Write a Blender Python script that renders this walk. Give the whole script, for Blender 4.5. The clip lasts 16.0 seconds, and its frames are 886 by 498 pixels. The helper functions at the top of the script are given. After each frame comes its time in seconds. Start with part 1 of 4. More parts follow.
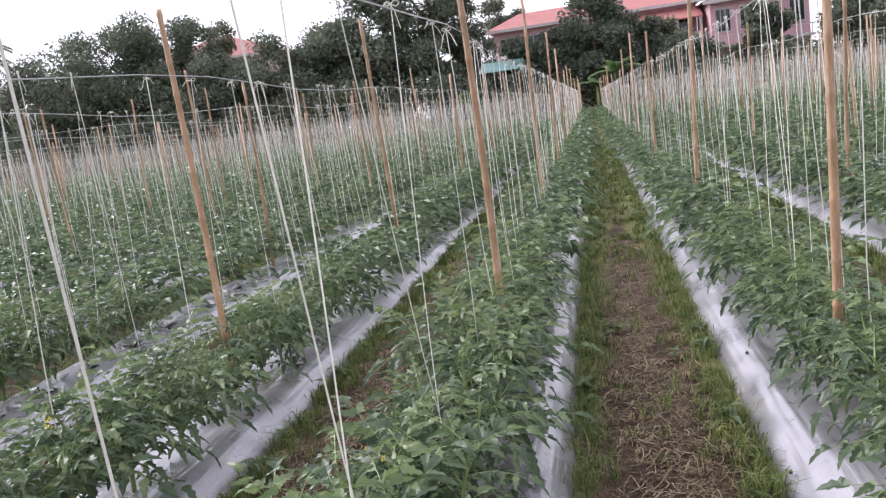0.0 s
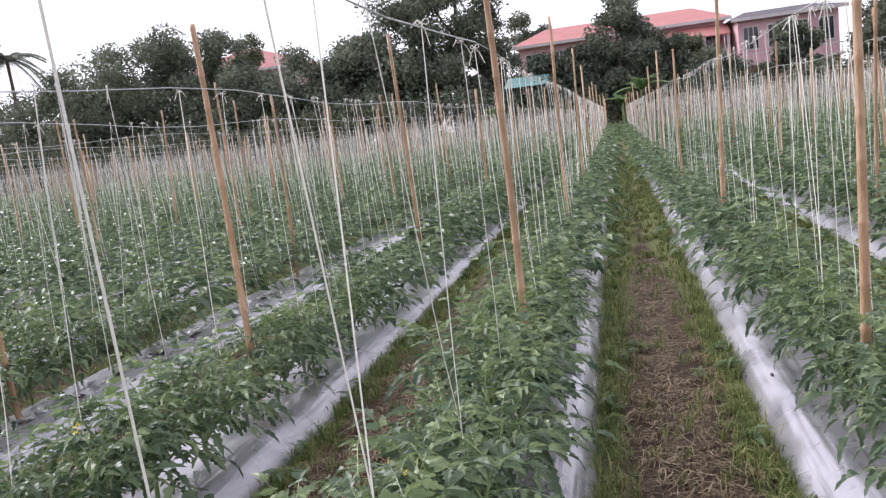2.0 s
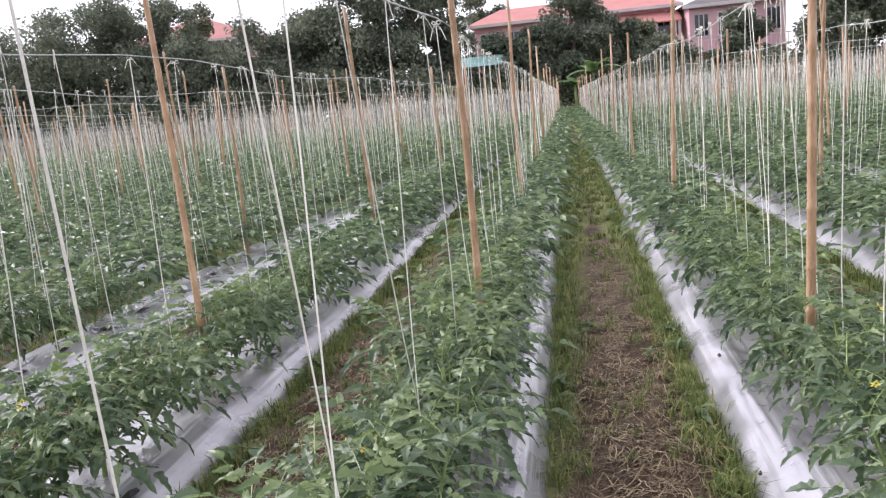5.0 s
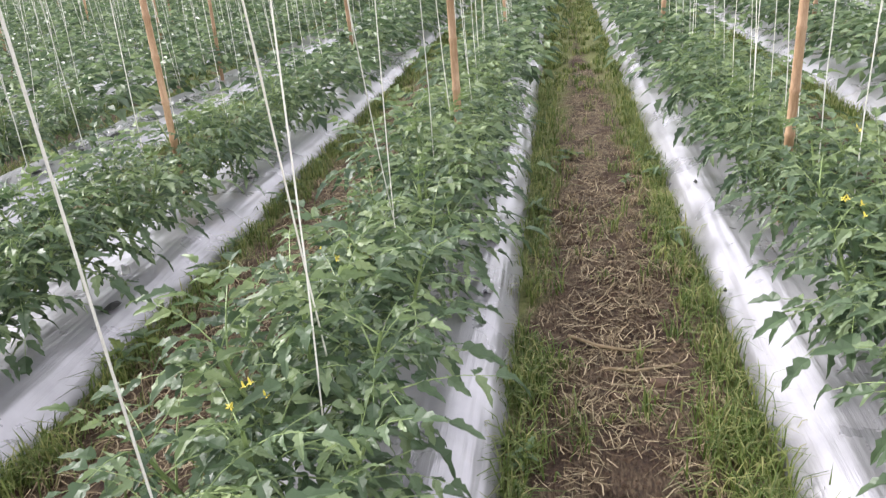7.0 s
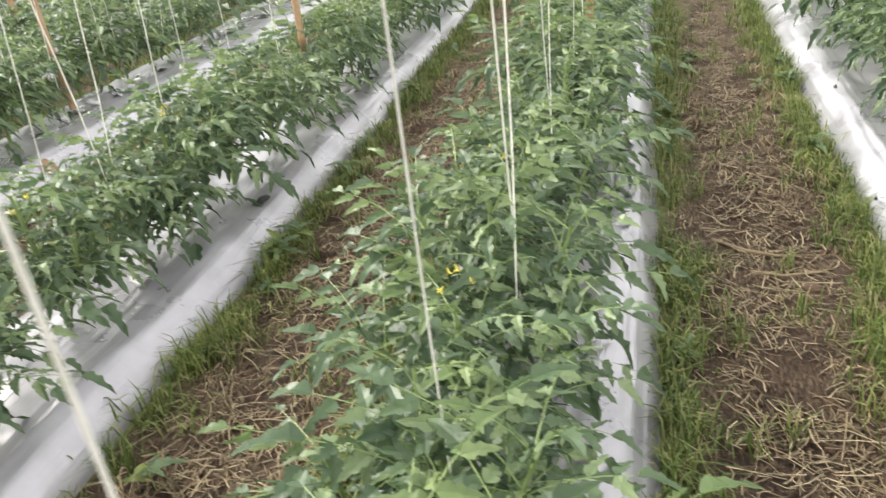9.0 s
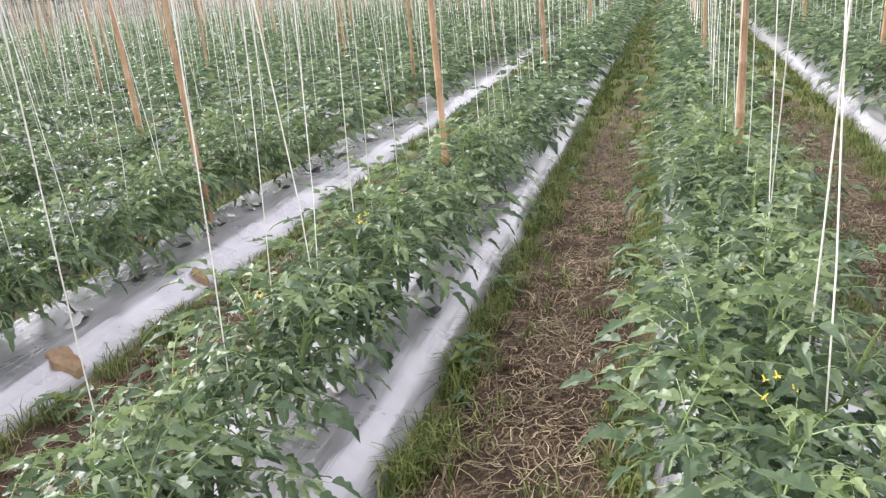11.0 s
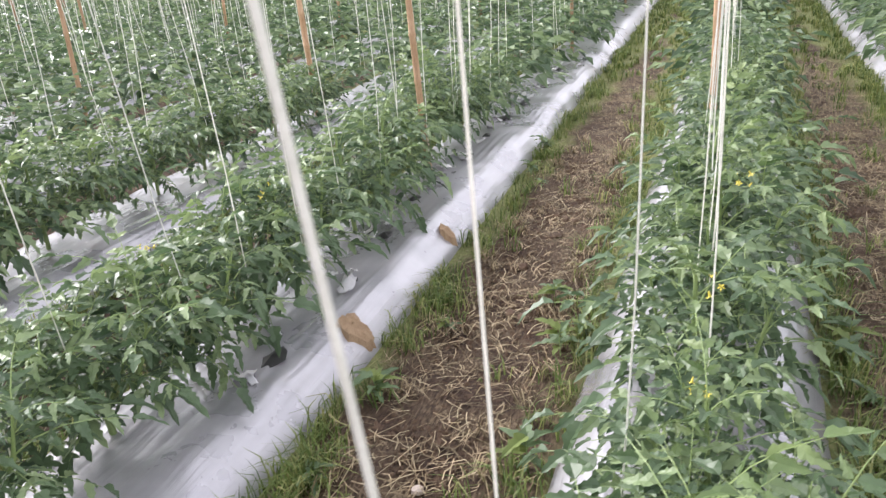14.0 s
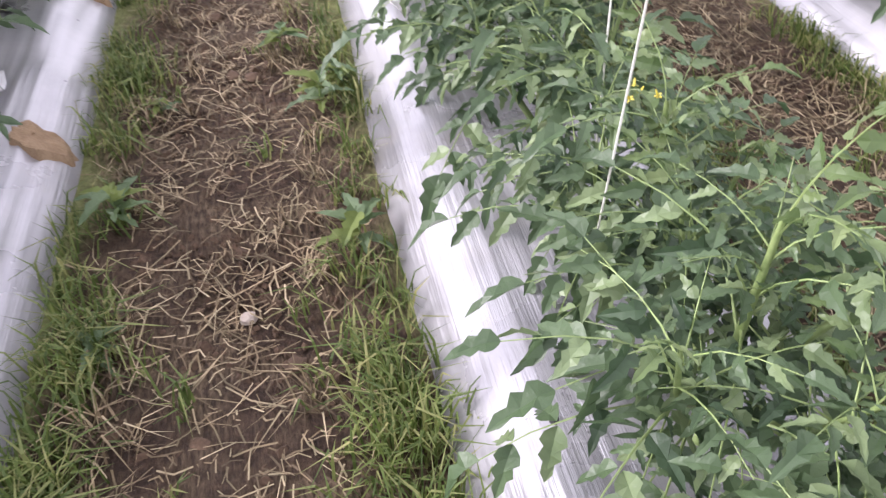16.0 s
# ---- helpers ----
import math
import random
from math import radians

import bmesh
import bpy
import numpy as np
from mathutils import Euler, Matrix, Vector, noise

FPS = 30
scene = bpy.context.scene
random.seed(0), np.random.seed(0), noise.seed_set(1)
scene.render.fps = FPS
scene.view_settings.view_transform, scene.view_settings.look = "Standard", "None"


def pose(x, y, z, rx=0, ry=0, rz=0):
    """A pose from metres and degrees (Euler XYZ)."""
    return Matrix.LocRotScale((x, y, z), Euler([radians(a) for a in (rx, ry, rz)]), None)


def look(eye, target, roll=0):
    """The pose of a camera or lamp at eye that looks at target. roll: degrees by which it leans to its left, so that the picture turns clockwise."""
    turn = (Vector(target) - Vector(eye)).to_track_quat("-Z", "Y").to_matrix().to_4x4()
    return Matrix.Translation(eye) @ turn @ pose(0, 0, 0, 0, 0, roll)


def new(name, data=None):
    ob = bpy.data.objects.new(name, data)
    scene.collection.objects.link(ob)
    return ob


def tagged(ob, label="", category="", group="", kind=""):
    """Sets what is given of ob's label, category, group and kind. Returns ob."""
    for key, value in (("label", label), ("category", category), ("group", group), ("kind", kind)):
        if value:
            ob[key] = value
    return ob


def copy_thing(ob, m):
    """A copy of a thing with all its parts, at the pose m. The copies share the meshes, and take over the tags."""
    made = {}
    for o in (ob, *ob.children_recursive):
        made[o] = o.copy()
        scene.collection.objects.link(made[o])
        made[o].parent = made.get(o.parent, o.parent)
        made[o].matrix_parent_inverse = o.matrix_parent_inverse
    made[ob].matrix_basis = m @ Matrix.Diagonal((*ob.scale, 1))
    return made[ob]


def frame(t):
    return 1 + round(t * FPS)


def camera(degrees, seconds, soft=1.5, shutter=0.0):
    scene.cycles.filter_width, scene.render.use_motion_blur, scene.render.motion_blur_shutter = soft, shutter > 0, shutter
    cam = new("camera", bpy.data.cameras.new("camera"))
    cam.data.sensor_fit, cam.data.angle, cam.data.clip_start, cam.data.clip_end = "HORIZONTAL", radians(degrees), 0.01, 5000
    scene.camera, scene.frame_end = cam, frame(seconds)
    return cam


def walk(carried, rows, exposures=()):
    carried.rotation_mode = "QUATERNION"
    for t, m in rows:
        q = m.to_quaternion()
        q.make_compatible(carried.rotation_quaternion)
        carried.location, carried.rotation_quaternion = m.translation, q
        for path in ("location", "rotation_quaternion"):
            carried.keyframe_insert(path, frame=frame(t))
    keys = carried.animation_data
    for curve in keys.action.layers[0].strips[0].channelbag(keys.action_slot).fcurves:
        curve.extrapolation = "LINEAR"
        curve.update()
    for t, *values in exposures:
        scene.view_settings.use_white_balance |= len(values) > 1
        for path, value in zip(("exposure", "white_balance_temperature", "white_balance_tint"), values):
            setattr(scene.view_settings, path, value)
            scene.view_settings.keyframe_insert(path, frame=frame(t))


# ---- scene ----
cam = camera(59.1, 16.0, soft=1.3, shutter=0.25)
PATH = [  # seconds, x, y, z, pitch, roll, yaw
    (0.0, 0.208, 0.000, 1.498, -9.691, 7.736, 10.448),
    (0.5, 0.213, 0.003, 1.498, -9.837, 8.204, 10.333),
    (1.0, 0.212, -0.004, 1.503, -8.976, 8.318, 11.267),
    (1.5, 0.212, -0.005, 1.504, -8.347, 7.812, 12.166),
    (2.0, 0.202, -0.018, 1.509, -8.461, 6.955, 12.234),
    (2.5, 0.197, -0.011, 1.504, -8.965, 6.464, 12.269),
    (3.0, 0.196, -0.010, 1.505, -9.163, 6.552, 12.219),
    (3.5, 0.202, -0.005, 1.503, -9.110, 6.549, 11.685),
    (3.7, 0.202, -0.009, 1.500, -9.098, 6.541, 11.372),
    (5.8, 0.154, -0.012, 1.508, -13.780, 4.343, 7.328),
    (6.0, 0.158, -0.002, 1.452, -15.497, 3.544, 7.840),
    (6.5, 0.147, -0.003, 1.429, -20.102, 3.396, 7.704),
    (7.0, 0.180, -0.005, 1.418, -22.190, 4.428, 7.686),
    (7.5, 0.136, -0.019, 1.368, -26.925, 4.857, 8.434),
    (8.0, 0.141, -0.003, 1.341, -30.030, 4.973, 8.152),
    (8.5, 0.119, -0.012, 1.356, -30.662, 5.049, 9.970),
    (9.0, -0.083, -0.124, 1.446, -28.611, 5.296, 12.925),
    (9.5, -0.272, -0.256, 1.541, -25.464, 6.657, 14.453),
    (9.7, -0.379, -0.330, 1.523, -23.907, 5.920, 16.356),
    (11.8, -1.016, -0.220, 1.420, -17.098, 3.097, 11.360),
    (12.0, -1.171, -0.216, 1.429, -16.682, 2.144, 6.566),
    (12.5, -1.410, -0.229, 1.447, -17.790, 1.413, 5.179),
    (13.0, -1.570, -0.170, 1.403, -18.590, 2.268, 9.029),
    (13.5, -1.726, -0.121, 1.430, -19.952, 3.193, 15.069),
    (14.0, -1.817, -0.164, 1.415, -22.492, 4.447, 19.303),
    (14.5, -2.033, -0.170, 1.393, -26.003, 6.125, 12.495),
    (15.0, -2.201, -0.080, 1.356, -30.481, 3.215, 0.706),
    (15.5, -2.306, 0.063, 1.248, -35.655, 1.826, -4.792),
    (16.0, -2.361, 0.201, 1.185, -41.489, 1.339, -12.036),
]
walk(cam, [(t, pose(x, y, z, 90 + p, r, w)) for t, x, y, z, p, r, w in PATH],
     exposures=[(0.0, 0.54, 6120, 21), (3.7, 0.56, 6120, 22), (6.2, 0.96, 6320, 16), (7.5, 1.1, 6400, 13), (8.7, 1.22, 6750, 8), (9.7, 1.2, 6700, 10), (12.0, 1.12, 6200, 17), (14.0, 1.16, 6320, 15), (15.3, 1.08, 6250, 21), (16.0, 1.08, 6220, 23)])

# ---- world and light: an overcast sky, brighter to the west ----
SUN_EL, SUN_AZ = radians(34), radians(-72)
world = bpy.data.worlds.new("sky")
scene.world = world
world.use_nodes = True
wn, wl = world.node_tree.nodes, world.node_tree.links
sky = wn.new("ShaderNodeTexSky")
sky.sky_type, sky.sun_disc, sky.sun_elevation, sky.sun_rotation = "NISHITA", False, SUN_EL, SUN_AZ
sky.air_density, sky.dust_density = 1.0, 1.0
grey = wn.new("ShaderNodeHueSaturation")
grey.inputs["Saturation"].default_value = 0.22
wl.new(sky.outputs[0], grey.inputs["Color"])
cloud = wn.new("ShaderNodeMix")
cloud.data_type = "RGBA"
cloud.inputs[0].default_value, cloud.inputs[7].default_value = 0.6, (9.0, 8.9, 9.2, 1)
wl.new(grey.outputs[0], cloud.inputs[6])
wl.new(cloud.outputs[2], wn["Background"].inputs["Color"])
wn["Background"].inputs["Strength"].default_value = 0.13
sun = new("sun", bpy.data.lights.new("sun", "SUN"))
sun.data.energy, sun.data.angle, sun.data.color = 2.5, radians(24), (1.0, 0.96, 0.92)
SUN_DIR = Vector((math.sin(SUN_AZ) * math.cos(SUN_EL), math.cos(SUN_AZ) * math.cos(SUN_EL), math.sin(SUN_EL)))
sun.matrix_world = look(SUN_DIR * 50, (0, 0, 0))


# ---- materials ----
def material(name, rough=0.6, metal=0.0):
    m = bpy.data.materials.new(name)
    m.use_nodes = True
    b = m.node_tree.nodes["Principled BSDF"]
    b.inputs["Roughness"].default_value, b.inputs["Metallic"].default_value = rough, metal
    return m, m.node_tree.nodes, m.node_tree.links, b


def ramp(n, stops):
    r = n.new("ShaderNodeValToRGB")
    e = r.color_ramp.elements
    while len(e) < len(stops):
        e.new(0.5)
    for el, (p, c) in zip(e, stops):
        el.position, el.color = p, (*c, 1)
    return r


def noise_node(n, l, scale, detail=4, vector=None, rough=0.55):
    t = n.new("ShaderNodeTexNoise")
    t.inputs["Scale"].default_value, t.inputs["Detail"].default_value, t.inputs["Roughness"].default_value = scale, detail, rough
    if vector is not None:
        l.new(vector, t.inputs["Vector"])
    return t


def mix(n, l, kind, fac, a, b):
    m = n.new("ShaderNodeMix")
    m.data_type, m.blend_type = "RGBA", kind
    for key, v in ((0, fac), (6, a), (7, b)):
        if isinstance(v, (int, float)):
            m.inputs[key].default_value = v
        elif isinstance(v, tuple):
            m.inputs[key].default_value = (*v, 1)
        else:
            l.new(v, m.inputs[key])
    return m.outputs[2]


def bump(n, l, b, height, strength, distance):
    k = n.new("ShaderNodeBump")
    k.inputs["Strength"].default_value, k.inputs["Distance"].default_value = strength, distance
    l.new(height, k.inputs["Height"])
    l.new(k.outputs[0], b.inputs["Normal"])


def coords(n):
    return n.new("ShaderNodeTexCoord").outputs["Object"]


def leaf_material(name, dark, mid, light, rough=0.55, through_light=0.3, scale=9.0):
    m, n, l, b = material(name, rough)
    geo = n.new("ShaderNodeNewGeometry")
    r = ramp(n, [(0.0, dark), (0.55, mid), (1.0, light)])
    l.new(geo.outputs["Random Per Island"], r.inputs[0])
    t = noise_node(n, l, scale, 5, geo.outputs["Position"])
    spots = ramp(n, [(0.35, (0.62, 0.66, 0.6)), (0.7, (1.15, 1.12, 1.05))])
    l.new(t.outputs["Fac"], spots.inputs[0])
    col = mix(n, l, "MULTIPLY", 1.0, r.outputs[0], spots.outputs[0])
    l.new(col, b.inputs["Base Color"])
    fine = noise_node(n, l, scale * 14, 3, geo.outputs["Position"])
    bump(n, l, b, fine.outputs["Fac"], 0.35, 0.004)
    tr = n.new("ShaderNodeBsdfTranslucent")
    l.new(col, tr.inputs[0])
    mx = n.new("ShaderNodeMixShader")
    mx.inputs[0].default_value = through_light
    l.new(b.outputs[0], mx.inputs[1])
    l.new(tr.outputs[0], mx.inputs[2])
    l.new(mx.outputs[0], n["Material Output"].inputs[0])
    return m


LEAF = leaf_material("tomato_leaf", (0.06, 0.105, 0.056), (0.145, 0.218, 0.113), (0.285, 0.37, 0.195), 0.38, 0.36)
YOUNG = leaf_material("young_tomato_leaf", (0.12, 0.185, 0.075), (0.2, 0.28, 0.115), (0.3, 0.38, 0.18), 0.4, 0.4)
GRASS = leaf_material("grass_blade", (0.09, 0.14, 0.035), (0.2, 0.27, 0.075), (0.42, 0.41, 0.18), 0.5, 0.42)
# far dark foliage: distance haze is put into these lightened, greyed leaf tones
TREE_DARK = leaf_material("tree_leaf_dark", (0.1, 0.125, 0.095), (0.17, 0.2, 0.15), (0.26, 0.29, 0.215), 0.6, 0.3, 0.35)
TREE_PALE = leaf_material("tree_leaf_pale", (0.09, 0.11, 0.07), (0.17, 0.19, 0.12), (0.28, 0.28, 0.2), 0.6, 0.3, 0.35)
BANANA = leaf_material("banana_leaf", (0.1, 0.17, 0.06), (0.16, 0.26, 0.1), (0.24, 0.34, 0.15), 0.5, 0.3, 2.0)


def simple(name, stops, scale, rough, metal=0.0, relief=0.0, stretch=(1, 1, 1), depth=0.004):
    """A grained colour: two scales of noise over a ramp."""
    m, n, l, b = material(name, rough, metal)
    mp = n.new("ShaderNodeMapping")
    mp.inputs["Scale"].default_value = stretch
    l.new(coords(n), mp.inputs[0])
    big = noise_node(n, l, scale, 6, mp.outputs[0])
    small = noise_node(n, l, scale * 9, 4, mp.outputs[0])
    s = n.new("ShaderNodeMath")
    s.operation = "MULTIPLY_ADD"
    s.inputs[1].default_value = 0.4
    l.new(small.outputs["Fac"], s.inputs[0])
    k = n.new("ShaderNodeMath")
    k.operation = "MULTIPLY"
    k.inputs[1].default_value = 0.6
    l.new(big.outputs["Fac"], k.inputs[0])
    l.new(k.outputs[0], s.inputs[2])
    r = ramp(n, stops)
    l.new(s.outputs[0], r.inputs[0])
    rnd = n.new("ShaderNodeObjectInfo")
    var = ramp(n, [(0.0, (0.8, 0.8, 0.8)), (1.0, (1.15, 1.12, 1.1))])
    l.new(rnd.outputs["Random"], var.inputs[0])
    l.new(mix(n, l, "MULTIPLY", 1.0, r.outputs[0], var.outputs[0]), b.inputs["Base Color"])
    if relief:
        bump(n, l, b, s.outputs[0], relief, depth)
    return m


STEM = simple("green_stem", [(0.3, (0.16, 0.25, 0.08)), (0.7, (0.3, 0.38, 0.15))], 20, 0.5)
FLOWER = simple("yellow_petal", [(0.3, (0.6, 0.5, 0.05)), (0.7, (0.75, 0.66, 0.12))], 30, 0.5)
BAMBOO = simple("bamboo", [(0.3, (0.2, 0.12, 0.065)), (0.5, (0.4, 0.255, 0.145)), (0.72, (0.58, 0.43, 0.29))], 5, 0.5, 0, 0.4, (6, 6, 0.8))
TWINE = simple("white_twine", [(0.3, (0.6, 0.6, 0.53)), (0.7, (0.84, 0.84, 0.78))], 30, 0.45)
WIRE = simple("tie_wire", [(0.3, (0.35, 0.38, 0.38)), (0.7, (0.55, 0.56, 0.55))], 20, 0.45, 0.2)
STRAW = leaf_material("dry_straw", (0.11, 0.073, 0.044), (0.29, 0.215, 0.13), (0.58, 0.47, 0.32), 0.7, 0.05, 20)
SOIL = simple("soil_clod", [(0.3, (0.055, 0.034, 0.022)), (0.7, (0.17, 0.11, 0.07))], 18, 0.9, 0, 0.8)
CLAY = simple("dried_mud", [(0.3, (0.2, 0.13, 0.075)), (0.7, (0.42, 0.3, 0.19))], 25, 0.9, 0, 0.9)
BLACK_FILM = simple("black_film", [(0.3, (0.012, 0.012, 0.013)), (0.7, (0.03, 0.03, 0.03))], 10, 0.5)
WHITE_FILM = simple("white_film", [(0.3, (0.6, 0.6, 0.62)), (0.7, (0.8, 0.8, 0.82))], 9, 0.35, 0.1, 0.3)
BARK = simple("bark", [(0.3, (0.06, 0.045, 0.035)), (0.7, (0.17, 0.13, 0.1))], 2, 0.9, 0, 0.8, (1, 1, 0.3), 0.03)
ROOF = simple("red_roof", [(0.3, (0.35, 0.13, 0.12)), (0.7, (0.44, 0.2, 0.18))], 0.6, 0.6, 0, 0.2)
ROOF_DARK = simple("grey_roof", [(0.3, (0.06, 0.055, 0.06)), (0.7, (0.12, 0.11, 0.115))], 0.6, 0.7)
PINK = simple("pink_plaster", [(0.3, (0.62, 0.38, 0.41)), (0.7, (0.72, 0.48, 0.52))], 0.5, 0.85, 0, 0.2)
PALE = simple("pale_plaster", [(0.3, (0.5, 0.46, 0.46)), (0.7, (0.64, 0.6, 0.6))], 0.5, 0.85, 0, 0.2)
TEAL = simple("teal_sheet", [(0.3, (0.2, 0.42, 0.4)), (0.7, (0.38, 0.58, 0.55))], 1.0, 0.5, 0, 0.2)
GLASS, gn, gl, gb = material("window_glass", 0.08)
gb.inputs["Base Color"].default_value = (0.03, 0.035, 0.04, 1)

# silver mulch film: fine lengthways wrinkles, dust and mud stains
FILM, n, l, b = material("silver_mulch_film", 0.34, 0.42)
b.inputs["Coat Weight"].default_value, b.inputs["Coat Roughness"].default_value, b.inputs["Coat IOR"].default_value = 0.8, 0.24, 1.65
c = coords(n)
mp = n.new("ShaderNodeMapping")
mp.inputs["Scale"].default_value = (58, 0.55, 40)
l.new(c, mp.inputs[0])
wrinkle = noise_node(n, l, 1.0, 5, mp.outputs[0], 0.6)
cloud = noise_node(n, l, 3.0, 6, c)
dust = noise_node(n, l, 0.9, 7, c, 0.7)
base = ramp(n, [(0.32, (0.31, 0.305, 0.33)), (0.66, (0.49, 0.48, 0.51))])
l.new(cloud.outputs["Fac"], base.inputs[0])
mask = ramp(n, [(0.56, (0, 0, 0)), (0.8, (0.55, 0.55, 0.55))])
l.new(dust.outputs["Fac"], mask.inputs[0])
l.new(mix(n, l, "MIX", mask.outputs[0], base.outputs[0], (0.42, 0.35, 0.28)), b.inputs["Base Color"])
rr = ramp(n, [(0.3, (0.2,) * 3), (0.7, (0.42,) * 3)])
l.new(cloud.outputs["Fac"], rr.inputs[0])
l.new(rr.outputs[0], b.inputs["Roughness"])
bump(n, l, b, wrinkle.outputs["Fac"], 0.6, 0.012)
patch = noise_node(n, l, 2.2, 3, c)
amount = ramp(n, [(0.38, (0.1,) * 3), (0.62, (0.6,) * 3)])
l.new(patch.outputs["Fac"], amount.inputs[0])
l.new(amount.outputs[0], n["Bump"].inputs["Strength"])

# ---- plan: straight beds along y, one pitch apart ----
PITCH, WALKWAY = 1.480, 0.749
BED = PITCH - WALKWAY
ROWS = range(-30, 15)
Y0, Y1 = -0.1, 60.0


def centre(k):
    return k * PITCH - BED / 2


# trodden ground between the beds: soil and straw in the middle, green at the sides
GROUND, n, l, b = material("field_ground", 0.95)
c = coords(n)
sep = n.new("ShaderNodeSeparateXYZ")
l.new(c, sep.inputs[0])


def calc(op, a, v=0.0, w=None):
    k = n.new("ShaderNodeMath")
    k.operation = op
    for i, q in enumerate((a, v) if w is None else (a, v, w)):
        if isinstance(q, (int, float)):
            k.inputs[i].default_value = q
        else:
            l.new(q, k.inputs[i])
    return k.outputs[0]


warp = noise_node(n, l, 2.2, 5, c)
off = calc("MULTIPLY_ADD", warp.outputs["Fac"], 1.3, -0.65)
fine = noise_node(n, l, 38, 8, c, 0.75)
mid = noise_node(n, l, 5, 6, c)
strand_map = n.new("ShaderNodeMapping")
strand_map.inputs["Scale"].default_value, strand_map.inputs["Rotation"].default_value = (110, 28, 1), (0, 0, 0.7)
l.new(c, strand_map.inputs[0])
strands = noise_node(n, l, 1.0, 4, strand_map.outputs[0])
soil = ramp(n, [(0.3, (0.026, 0.015, 0.01)), (0.5, (0.07, 0.041, 0.026)), (0.7, (0.15, 0.092, 0.058))])
l.new(fine.outputs["Fac"], soil.inputs[0])
hay = ramp(n, [(0.4, (0.07, 0.045, 0.028)), (0.62, (0.25, 0.18, 0.11))])
l.new(strands.outputs["Fac"], hay.inputs[0])
haymask = ramp(n, [(0.42, (0, 0, 0)), (0.6, (0.8, 0.8, 0.8))])
l.new(mid.outputs["Fac"], haymask.inputs[0])
brown = mix(n, l, "MIX", haymask.outputs[0], soil.outputs[0], hay.outputs[0])
turf = ramp(n, [(0.3, (0.1, 0.11, 0.035)), (0.5, (0.2, 0.22, 0.075)), (0.72, (0.34, 0.33, 0.15))])
l.new(fine.outputs["Fac"], turf.inputs[0])
across = calc("FRACT", calc("DIVIDE", calc("ADD", sep.outputs["X"], 200 * PITCH), PITCH))
side = calc("ABSOLUTE", calc("SUBTRACT", across, WALKWAY / PITCH / 2))
side = calc("ADD", calc("MULTIPLY", side, PITCH / WALKWAY * 2), off)
# past the beds' ends the stripes give way to an even headland
bedded = calc("MINIMUM", calc("MAXIMUM", calc("MULTIPLY_ADD", sep.outputs["Y"], 2.5, 1.2), 0.0), 1.0)
side = calc("ADD", calc("MULTIPLY", calc("SUBTRACT", side, 0.75), bedded), 0.75)
along = calc("MULTIPLY_ADD", sep.outputs["Y"], 0.11, -0.5)
along = calc("MINIMUM", calc("MAXIMUM", along, -0.4), 0.62)
green = ramp(n, [(0.55, (0, 0, 0)), (0.85, (1, 1, 1))])
l.new(calc("ADD", side, along), green.inputs[0])
l.new(mix(n, l, "MIX", green.outputs[0], brown, turf.outputs[0]), b.inputs["Base Color"])
bump(n, l, b, calc("ADD", fine.outputs["Fac"], strands.outputs["Fac"]), 0.9, 0.03)


# ---- helpers for meshes ----
def mesh_of(name, verts, faces, mats, smooth=False, which=None):
    me = bpy.data.meshes.new(name)
    me.from_pydata([tuple(v) for v in np.asarray(verts, float).tolist()], [], [tuple(int(i) for i in f) for f in faces])
    for m in (mats if isinstance(mats, (list, tuple)) else [mats]):
        me.materials.append(m)
    if which is not None:
        me.polygons.foreach_set("material_index", np.asarray(which, np.int32))
    if smooth:
        me.polygons.foreach_set("use_smooth", np.ones(len(me.polygons), bool))
    me.update()
    return me


def child(name, me, parent, label="", m=None, kind=""):
    ob = new(name, me)
    ob.parent = parent
    if m is not None:
        ob.matrix_basis = m
    return tagged(ob, label, kind=kind)


class Build:
    """Collects vertices and faces."""

    def __init__(self):
        self.v, self.f, self.mi = [], [], []

    def add(self, verts, faces, mi=0):
        o = len(self.v)
        self.v += [tuple(p) for p in verts]
        self.f += [tuple(i + o for i in f) for f in faces]
        self.mi += [mi] * len(faces)

    def tube(self, pts, radii, sides=6, caps=True, mi=0):
        pts = [Vector(p) for p in pts]
        radii = radii if isinstance(radii, (list, tuple)) else [radii] * len(pts)
        vs, fs = [], []
        for i, p in enumerate(pts):
            d = (pts[min(i + 1, len(pts) - 1)] - pts[max(i - 1, 0)]).normalized()
            a = d.cross(Vector((0.31, 0.95, 0.05)) if abs(d.y) < 0.9 else Vector((1, 0, 0))).normalized()
            e = d.cross(a)
            for s in range(sides):
                q = 2 * math.pi * s / sides
                vs.append(p + (a * math.cos(q) + e * math.sin(q)) * radii[i])
        for i in range(len(pts) - 1):
            for s in range(sides):
                t = (s + 1) % sides
                fs.append((i * sides + s, i * sides + t, (i + 1) * sides + t, (i + 1) * sides + s))
        if caps:
            fs += [tuple(range(sides))[::-1], tuple((len(pts) - 1) * sides + s for s in range(sides))]
        self.add(vs, fs, mi)

    def box(self, x0, y0, z0, x1, y1, z1, mi=0):
        v = [(x, y, z) for z in (z0, z1) for y in (y0, y1) for x in (x0, x1)]
        self.add(v, [(0, 2, 3, 1), (4, 5, 7, 6), (0, 1, 5, 4), (2, 6, 7, 3), (0, 4, 6, 2), (1, 3, 7, 5)], mi)

    def mesh(self, name, mats, smooth=False):
        return mesh_of(name, self.v, self.f, mats, smooth, self.mi)


rng = np.random.default_rng(7)
rnd = random.Random(11)

